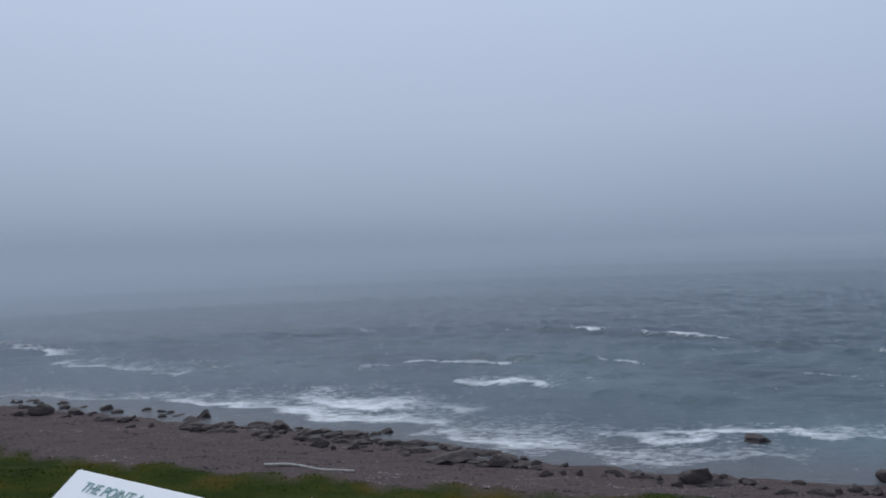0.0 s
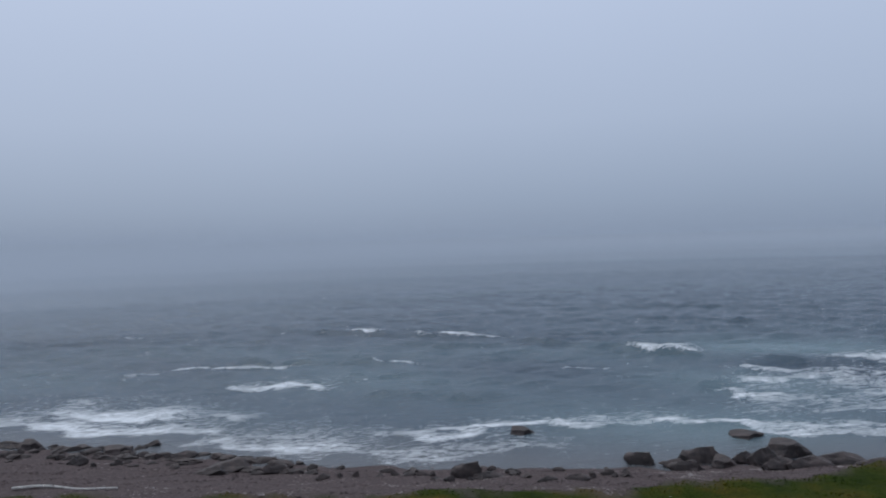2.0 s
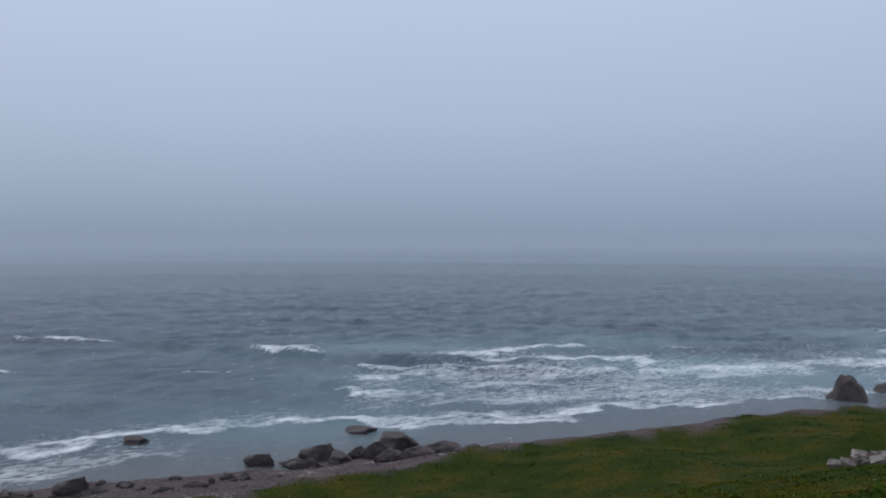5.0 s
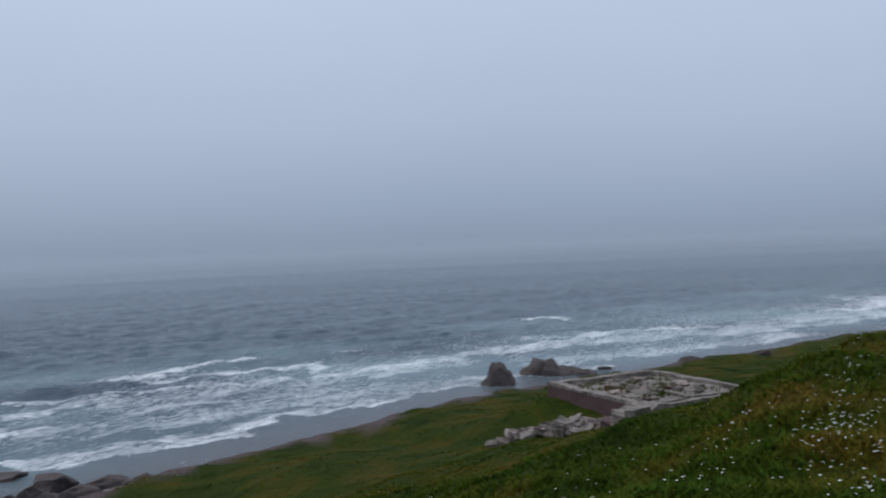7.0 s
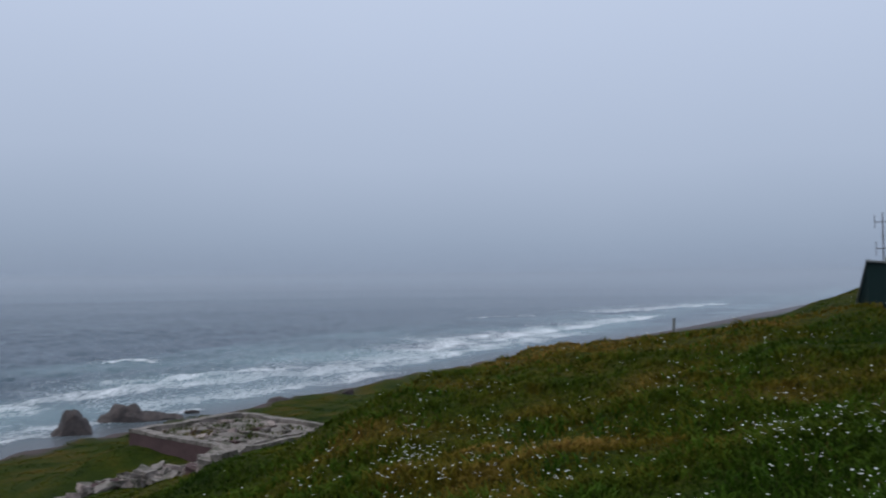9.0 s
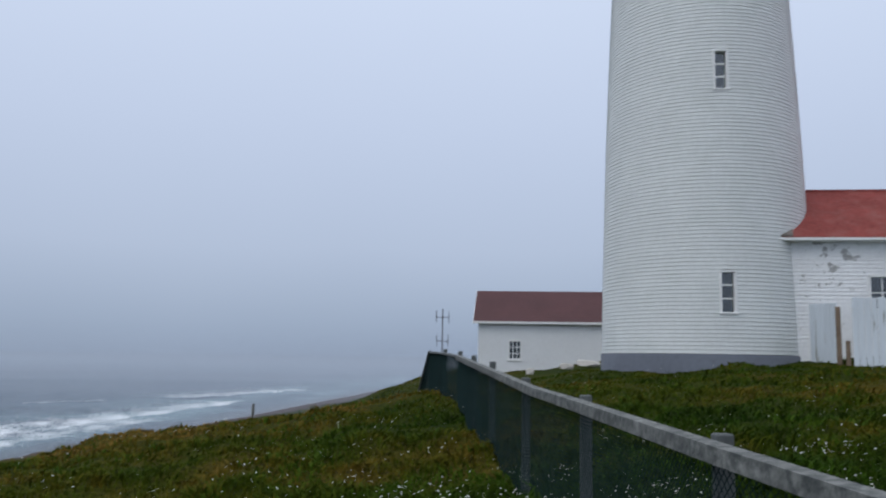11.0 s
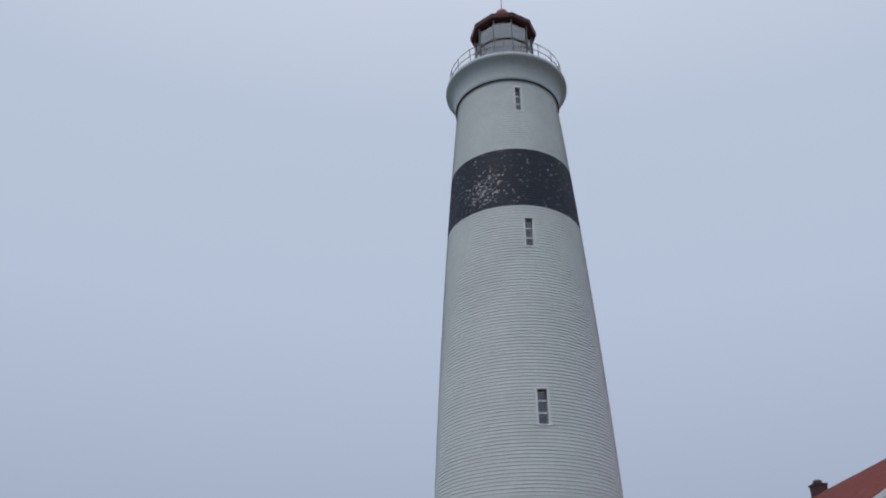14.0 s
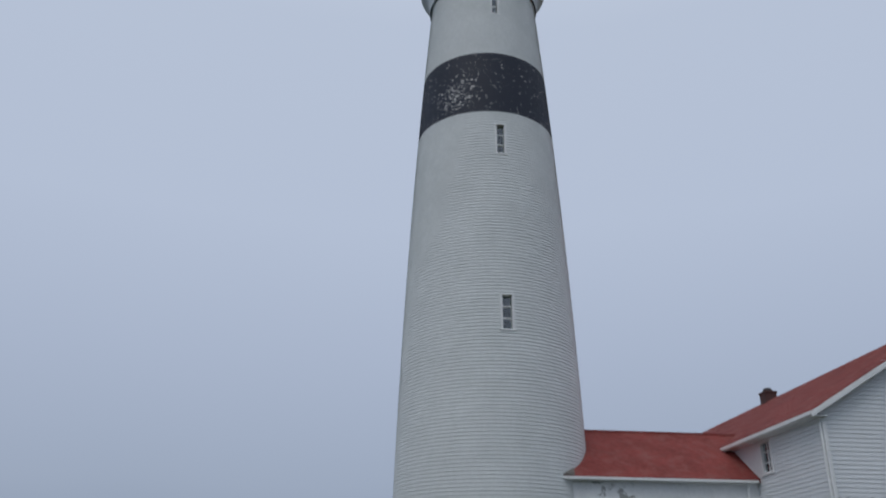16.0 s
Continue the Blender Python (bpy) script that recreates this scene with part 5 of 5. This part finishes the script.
def crag(az, el, wide, deep, high, outline, seed, label):
    """A craggy sea rock with a ridge line of its own, its foot under water."""
    x, y = (float(v) for v in polar(az, 14.5 / math.tan(radians(-el))))
    nu, nv_ = 56, 26
    us, vs = np.linspace(-1, 1, nu), np.linspace(-1, 1, nv_)
    ridge = np.interp(us, [p[0] for p in outline], [p[1] for p in outline])
    bm = bmesh.new()
    grid = []
    for k, v in enumerate(vs):
        row = []
        for u, h in zip(us, ridge):
            round_off = max(1 - abs(v) ** 2.4, 0.0) ** 0.6
            p = Vector((u * wide / 2, v * deep / 2, high * h * round_off))
            crack = abs(noise.fractal(p * 0.9 + Vector((seed, 0, 0)), 1.0, 2.0, 5))
            step = noise.noise(Vector((p.x * 0.5, p.y * 0.5, p.z * 3.0 + seed)))
            p += noise.noise_vector(p * 0.8 + Vector((0, seed, 0))) * 0.28 * min(h * 3, 1)
            p.z += (0.35 * crack - 0.12 + 0.10 * step) * min(h * 3, 1) * round_off - (0.5 if abs(v) == 1 or abs(u) == 1 else 0.05)
            row.append(bm.verts.new(p))
        grid.append(row)
    for a, b in zip(grid, grid[1:]):
        for k in range(nu - 1):
            bm.faces.new((a[k], a[k + 1], b[k + 1], b[k]))
    rim = grid[0] + [r[-1] for r in grid[1:-1]] + grid[-1][::-1] + [r[0] for r in grid[-2:0:-1]]
    bm.faces.new(rim[::-1])
    o = part("sea_rock", bm, ROCK)
    o.matrix_world = pose(x, y, 0, 0, 0, az)
    tagged(o, label, "rock", "sea rocks")


crag(-62.4, -9.4, 3.7, 2.8, 2.15, ((-1, 0.05), (-0.8, 0.22), (-0.58, 0.3), (-0.5, 0.78), (-0.3, 0.97), (0.05, 1.0), (0.3, 0.9), (0.45, 0.72), (0.68, 0.62), (0.84, 0.4), (1, 0.05)), 3.0, "dark upright sea rock standing in the surf")
crag(-66.4, -8.85, 8.6, 3.2, 1.75, ((-1, 0.05), (-0.88, 0.35), (-0.68, 0.62), (-0.6, 0.96), (-0.42, 1.0), (-0.3, 0.88), (-0.1, 0.82), (0.05, 0.6), (0.4, 0.42), (0.75, 0.24), (1, 0.06)), 8.0, "dark wedge-shaped sea rock sloping into the surf")
stack(-75.0, -8.75, 3.6, 1.6, 0.7, 21.0, "dark grass-edged rock at the shore")
stack(-82.6, -7.3, 3.0, 1.0, 0.7, 24.0, "dark rock at the foot of the slope")

# the driftwood log
l0, l1 = Vector((-13.2, 48.9, 0)), Vector((-7.7, 47.3, 0))
bm = bmesh.new()
for i in range(10):
    f0, f1 = l0.lerp(l1, i / 10), l0.lerp(l1, (i + 1) / 10)
    rad = 0.085 - 0.003 * i
    z0, z1 = ground_at(f0.x, f0.y) + rad, ground_at(f1.x, f1.y) + rad
    beam(bm, (f0.x, f0.y, z0 + 0.05), (f1.x, f1.y, z1 + 0.05), rad * 2, sides=10)
log = part("driftwood_log", bm, DRIFT, smooth=True)
tagged(log, "long bleached driftwood log on the gravel", "log")

# ---- gravel, grass and flowers ----
def leaf_material(name, stops, rough=0.75, patchy=0.0, spread=0.16):
    """Blades whose colour changes from tuft to tuft and in broad patches."""
    m = bpy.data.materials.new(name)
    m.use_nodes = True
    t = m.node_tree
    b = t.nodes["Principled BSDF"]
    b.inputs["Roughness"].default_value, b.inputs["Specular IOR Level"].default_value = rough, 0.05
    geo, co = t.nodes.new("ShaderNodeNewGeometry"), t.nodes.new("ShaderNodeTexCoord")
    broad = node(t, "ShaderNodeTexNoise", Scale=0.28, Detail=4.0, Roughness=0.6)
    close = node(t, "ShaderNodeTexNoise", Scale=1.25, Detail=3.0, Roughness=0.55)
    for field in (broad, close):
        t.links.new(co.outputs["Object"], field.inputs["Vector"])
    half = t.nodes.new("ShaderNodeMath")
    half.operation = "MULTIPLY_ADD"
    t.links.new(close.outputs[0], half.inputs[0])
    half.inputs[1].default_value, half.inputs[2].default_value = patchy, -0.5 * patchy
    nz = t.nodes.new("ShaderNodeMath")
    t.links.new(broad.outputs[0], nz.inputs[0])
    t.links.new(half.outputs[0], nz.inputs[1])
    mix = t.nodes.new("ShaderNodeMath")
    mix.operation = "MULTIPLY_ADD"
    t.links.new(geo.outputs["Random Per Island"], mix.inputs[0])
    mix.inputs[1].default_value = spread
    dry = t.nodes.new("ShaderNodeAttribute")
    dry.attribute_name = "dry"
    more = t.nodes.new("ShaderNodeMath")
    t.links.new(mix.outputs[0], more.inputs[0])
    t.links.new(dry.outputs["Fac"], more.inputs[1])
    t.links.new(nz.outputs[0], mix.inputs[2])
    rp = t.nodes.new("ShaderNodeValToRGB")
    while len(rp.color_ramp.elements) < len(stops):
        rp.color_ramp.elements.new(0.5)
    for e, (p, c) in zip(rp.color_ramp.elements, stops):
        e.position, e.color = p, (*c, 1)
    t.links.new(more.outputs[0], rp.inputs[0])
    t.links.new(rp.outputs[0], b.inputs["Base Color"])
    return m


PEBBLES = leaf_material("beach_shingle", ((0.36, (0.035, 0.028, 0.029)), (0.52, (0.080, 0.063, 0.063)), (0.64, (0.14, 0.11, 0.106)), (0.76, (0.27, 0.24, 0.23))))
rng = np.random.RandomState(4)
n = 60000
az = rng.uniform(-42, 34, n)
r = rng.uniform(38, 96, n)
x, y = polar(az, r)
z, gv = land(x, y)
keep = (gv > 0.6) & (z > -0.05)
x, y, z = x[keep], y[keep], z[keep]
s = rng.gamma(2.0, 0.024, len(x)) + 0.03
base = np.array([(1, 0, 0), (-0.5, 0.87, 0), (-0.5, -0.87, 0), (0, 0, 0.45)])
ang = rng.uniform(0, 6.28, len(x))
c, sn = np.cos(ang), np.sin(ang)
loc = base[None] * (1 + rng.uniform(-0.3, 0.3, (len(x), 4, 1)))
px = (loc[..., 0] * c[:, None] - loc[..., 1] * sn[:, None] * 0.7) * s[:, None] + x[:, None]
py = (loc[..., 0] * sn[:, None] + loc[..., 1] * c[:, None] * 0.7) * s[:, None] + y[:, None]
pz = loc[..., 2] * s[:, None] + z[:, None] - 0.01
tri = np.array([(0, 1, 3), (1, 2, 3), (2, 0, 3)])
mesh_thing("gravel", np.stack([px, py, pz], -1).reshape(-1, 3), (np.arange(len(x))[:, None, None] * 4 + tri[None]).reshape(-1, 3), PEBBLES, "grey and pink beach shingle", "gravel", "stuff")


GRASS = leaf_material("headland_grass", ((0.36, (0.013, 0.029, 0.002)), (0.48, (0.029, 0.052, 0.003)), (0.60, (0.050, 0.063, 0.004)), (0.72, (0.094, 0.070, 0.008)), (0.86, (0.17, 0.104, 0.022))), patchy=0.42, spread=0.08)


def spots(n, lo, hi, az0, az1, seed):
    g = np.random.RandomState(seed)
    r = np.exp(g.uniform(np.log(lo), np.log(hi), n))
    x, y = polar(g.uniform(az0, az1, n), r)
    z, gv = land(x, y)
    ok = (gv < 0.5) & (z > 1.0)
    ok &= np.hypot(x - TX, y - TY) > 3.9
    ok &= ~((np.abs((x - RCX) * 0.831 - (y - RCY) * 0.556) < 4.1) & (np.abs((x - RCX) * 0.556 + (y - RCY) * 0.831) < 4.1))
    e, nn = x * AX_E.x + y * AX_E.y, x * AX_N.x + y * AX_N.y
    ok &= ~((e > 6) & (nn > 30.1)) & ~((e > 15.1) & (nn > 25.6))
    ok &= (x * -S_OUT.x + y * -S_OUT.y) < 48.2
    return x[ok], y[ok], z[ok], r[ok], g


def far_spots(n, lo, hi, az0, az1, seed):
    """Spots at an even density over a far stretch."""
    g = np.random.RandomState(seed)
    r = np.sqrt(g.uniform(lo * lo, hi * hi, n))
    x, y = polar(g.uniform(az0, az1, n), r)
    z, gv = land(x, y)
    ok = (gv < 0.5) & (z > 1.0) & (off_line(x, y, CREST) > -6)
    ok &= ~((np.abs((x - RCX) * 0.831 - (y - RCY) * 0.556) < 4.1) & (np.abs((x - RCX) * 0.556 + (y - RCY) * 0.831) < 4.1))
    return x[ok], y[ok], z[ok], r[ok], g


def blades(x, y, z, tall, wide, g, lean=0.5):
    """Bent blades of two pieces each."""
    n = len(x)
    a, b = g.uniform(0, 6.28, n), g.uniform(0, 6.28, n)
    ca, sa = np.cos(a) * wide, np.sin(a) * wide
    bend = g.uniform(0.1, 1.0, n) * lean * tall
    dx, dy = np.cos(b) * bend + 0.12 * tall, np.sin(b) * bend
    p = np.zeros((n, 5, 3))
    p[:, 0] = np.stack([x - ca, y - sa, z - 0.05], 1)
    p[:, 1] = np.stack([x + ca, y + sa, z - 0.05], 1)
    p[:, 2] = np.stack([x + dx * 0.35 + ca * 0.8, y + dy * 0.35 + sa * 0.8, z + tall * 0.6], 1)
    p[:, 3] = np.stack([x + dx * 0.35 - ca * 0.8, y + dy * 0.35 - sa * 0.8, z + tall * 0.6], 1)
    p[:, 4] = np.stack([x + dx, y + dy, z + tall], 1)
    t = np.array([(0, 1, 2), (0, 2, 3), (3, 2, 4)])
    return p.reshape(-1, 3), (np.arange(n)[:, None, None] * 5 + t[None]).reshape(-1, 3)


x, y, z, r, g = spots(400000, 2.6, 36, -156, 30, 12)
clump = np.clip(0.75 + 0.45 * waves(x, y, 8, 2.4, 61), 0.25, 1.6)
tall = g.uniform(0.06, 0.19, len(x)) * clump * np.clip(1.2 - r / 45, 0.4, 1)
gvv, gff = blades(x, y, z, tall, 0.0035 + 0.0009 * r * g.uniform(0.6, 1.4, len(x)), g, 2.0)
x2, y2, z2, r2, g2 = spots(70000, 0.7, 45, 34, 202, 13)
v2, f2 = blades(x2, y2, z2, g2.uniform(0.06, 0.2, len(x2)), 0.004 + 0.0006 * r2, g2, 1.1)
x3, y3, z3, r3, g3 = spots(14000, 0.5, 2.7, -158, 34, 14)
v3, f3 = blades(x3, y3, z3, g3.uniform(0.04, 0.10, len(x3)), 0.004 + 0 * r3, g3, 1.1)
x5, y5, z5, r5, g5 = far_spots(170000, 30, 84, -112, 32, 23)
v5, f5 = blades(x5, y5, z5, g5.uniform(0.025, 0.06, len(x5)), 0.014 + 0.0003 * r5, g5, 4.0)
n2 = len(v2)
v2, f2 = np.concatenate([v2, v5]), np.concatenate([f2, f5 + n2])
x2, y2 = np.concatenate([x2, x5]), np.concatenate([y2, y5])
g4 = np.random.RandomState(19)  # tufts growing in the ruin
q = g4.uniform(-2.9, 2.9, (2600, 2))
q = q[waves(q[:, 0], q[:, 1], 6, 2.2, 91) > 0.35]
ca_, sa_ = math.cos(radians(RTURN)), math.sin(radians(RTURN))
x4, y4 = RCX + q[:, 0] * ca_ - q[:, 1] * sa_, RCY + q[:, 0] * sa_ + q[:, 1] * ca_
v4, f4 = blades(x4, y4, np.full(len(x4), rg + 1.48), g4.uniform(0.1, 0.35, len(x4)), 0.02 + 0 * x4, g4, 1.1)
n3 = len(v3)
v3, f3 = np.concatenate([v3, v4]), np.concatenate([f3, f4 + n3])
x3, y3 = np.concatenate([x3, x4]), np.concatenate([y3, y4])
gvv, gff = np.concatenate([gvv, v2, v3]), np.concatenate([gff, f2 + len(gvv), f3 + len(gvv) + len(v2)])
x, y = np.concatenate([x, x2, x3]), np.concatenate([y, y2, y3])
grass = mesh_thing("grass", gvv, gff, GRASS, "uneven green and ochre headland grass", "grass", "stuff")
# drier, paler stands of grass
parched = np.zeros(len(x))
for bx, by, reach, much in ((22.0, -5.5, 6.0, 0.13), (28.0, -8.0, 7.0, 0.17), (24.0, -1.5, 4.0, 0.10), (9.5, -0.2, 1.6, 0.2), (10.8, -0.9, 1.2, 0.14), (12.0, 0.2, 1.5, 0.10), (13.5, -22.5, 4.5, 0.30), (30.0, 28.0, 9.0, 0.08), (24.0, 22.0, 6.0, 0.10), (7.6, -4.0, 3.2, -0.12), (16.0, -3.0, 3.0, -0.06)):
    parched += much * np.exp(-((x - bx) ** 2 + (y - by) ** 2) / reach ** 2)
flag(grass, "dry", np.repeat(parched, 5))

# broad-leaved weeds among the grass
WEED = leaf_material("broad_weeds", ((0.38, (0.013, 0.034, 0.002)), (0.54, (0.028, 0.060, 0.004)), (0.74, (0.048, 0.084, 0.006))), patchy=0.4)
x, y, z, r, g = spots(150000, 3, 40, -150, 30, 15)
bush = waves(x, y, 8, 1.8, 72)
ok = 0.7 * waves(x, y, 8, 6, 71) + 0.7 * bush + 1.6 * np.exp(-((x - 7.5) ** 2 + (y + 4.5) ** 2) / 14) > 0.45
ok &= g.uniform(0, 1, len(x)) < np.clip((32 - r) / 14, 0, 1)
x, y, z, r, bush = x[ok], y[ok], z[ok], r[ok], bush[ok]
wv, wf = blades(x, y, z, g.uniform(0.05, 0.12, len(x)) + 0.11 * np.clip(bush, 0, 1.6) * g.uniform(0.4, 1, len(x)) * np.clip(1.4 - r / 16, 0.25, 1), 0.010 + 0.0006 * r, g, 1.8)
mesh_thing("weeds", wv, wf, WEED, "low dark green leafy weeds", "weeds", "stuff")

# white flower heads in drifts, on stems
FLOWER = material("white_flower", (0.72, 0.74, 0.68), 0.8, spread=0.15, grain=30, blotch=3, bump=0.0)
x, y, z, r, g = spots(58000, 3.2, 40, -150, 34, 17)
drift = 0.55 + 0.45 * waves(x, y, 8, 1.6, 81) + 0.25 * waves(x, y, 8, 5, 82)
beds = 0.02 + 0 * x
for bx, by, reach, much in ((7.6, -2.5, 2.6, 0.42), (5.6, -0.8, 1.8, 0.14), (13.0, 0.9, 1.8, 0.35), (8.5, -6.0, 3.0, 0.22), (10.0, 1.5, 2.0, 0.2), (-6.0, 9.0, 4.0, 0.12), (18.0, -4.0, 4.0, 0.12), (4.2, -3.0, 1.5, 0.25)):
    beds = beds + much * np.exp(-((x - bx) ** 2 + (y - by) ** 2) / reach ** 2)
side = -np.degrees(np.arctan2(x, y))
want = g.uniform(0, 1, len(x)) < beds * np.clip(drift, 0, 1.5) ** 2 * 2.1 * np.interp(side, (-150, -80, -60, -30, 15, 30), (1, 1, 0.5, 0.1, 0.3, 0.8))
x, y, z, r = x[want], y[want], z[want], r[want]
n = len(x)
head = (0.0075 + 0.00031 * r) * g.uniform(0.55, 1.35, n)
top = z + g.uniform(0.14, 0.32, n)
ring = np.arange(6) * np.pi / 3
fx = x[:, None] + np.concatenate([np.cos(ring), [0]])[None] * head[:, None]
fy = y[:, None] + np.concatenate([np.sin(ring), [0]])[None] * head[:, None]
fz = top[:, None] + np.concatenate([np.full(6, -0.25), [0.15]])[None] * head[:, None] + g.uniform(-0.3, 0.3, (n, 7)) * head[:, None]
ft = np.array([(i, (i + 1) % 6, 6) for i in range(6)])
mesh_thing("flowers", np.stack([fx, fy, fz], -1).reshape(-1, 3), (np.arange(n)[:, None, None] * 7 + ft[None]).reshape(-1, 3), FLOWER, "drifts of small white flower heads", "flowers", "stuff")
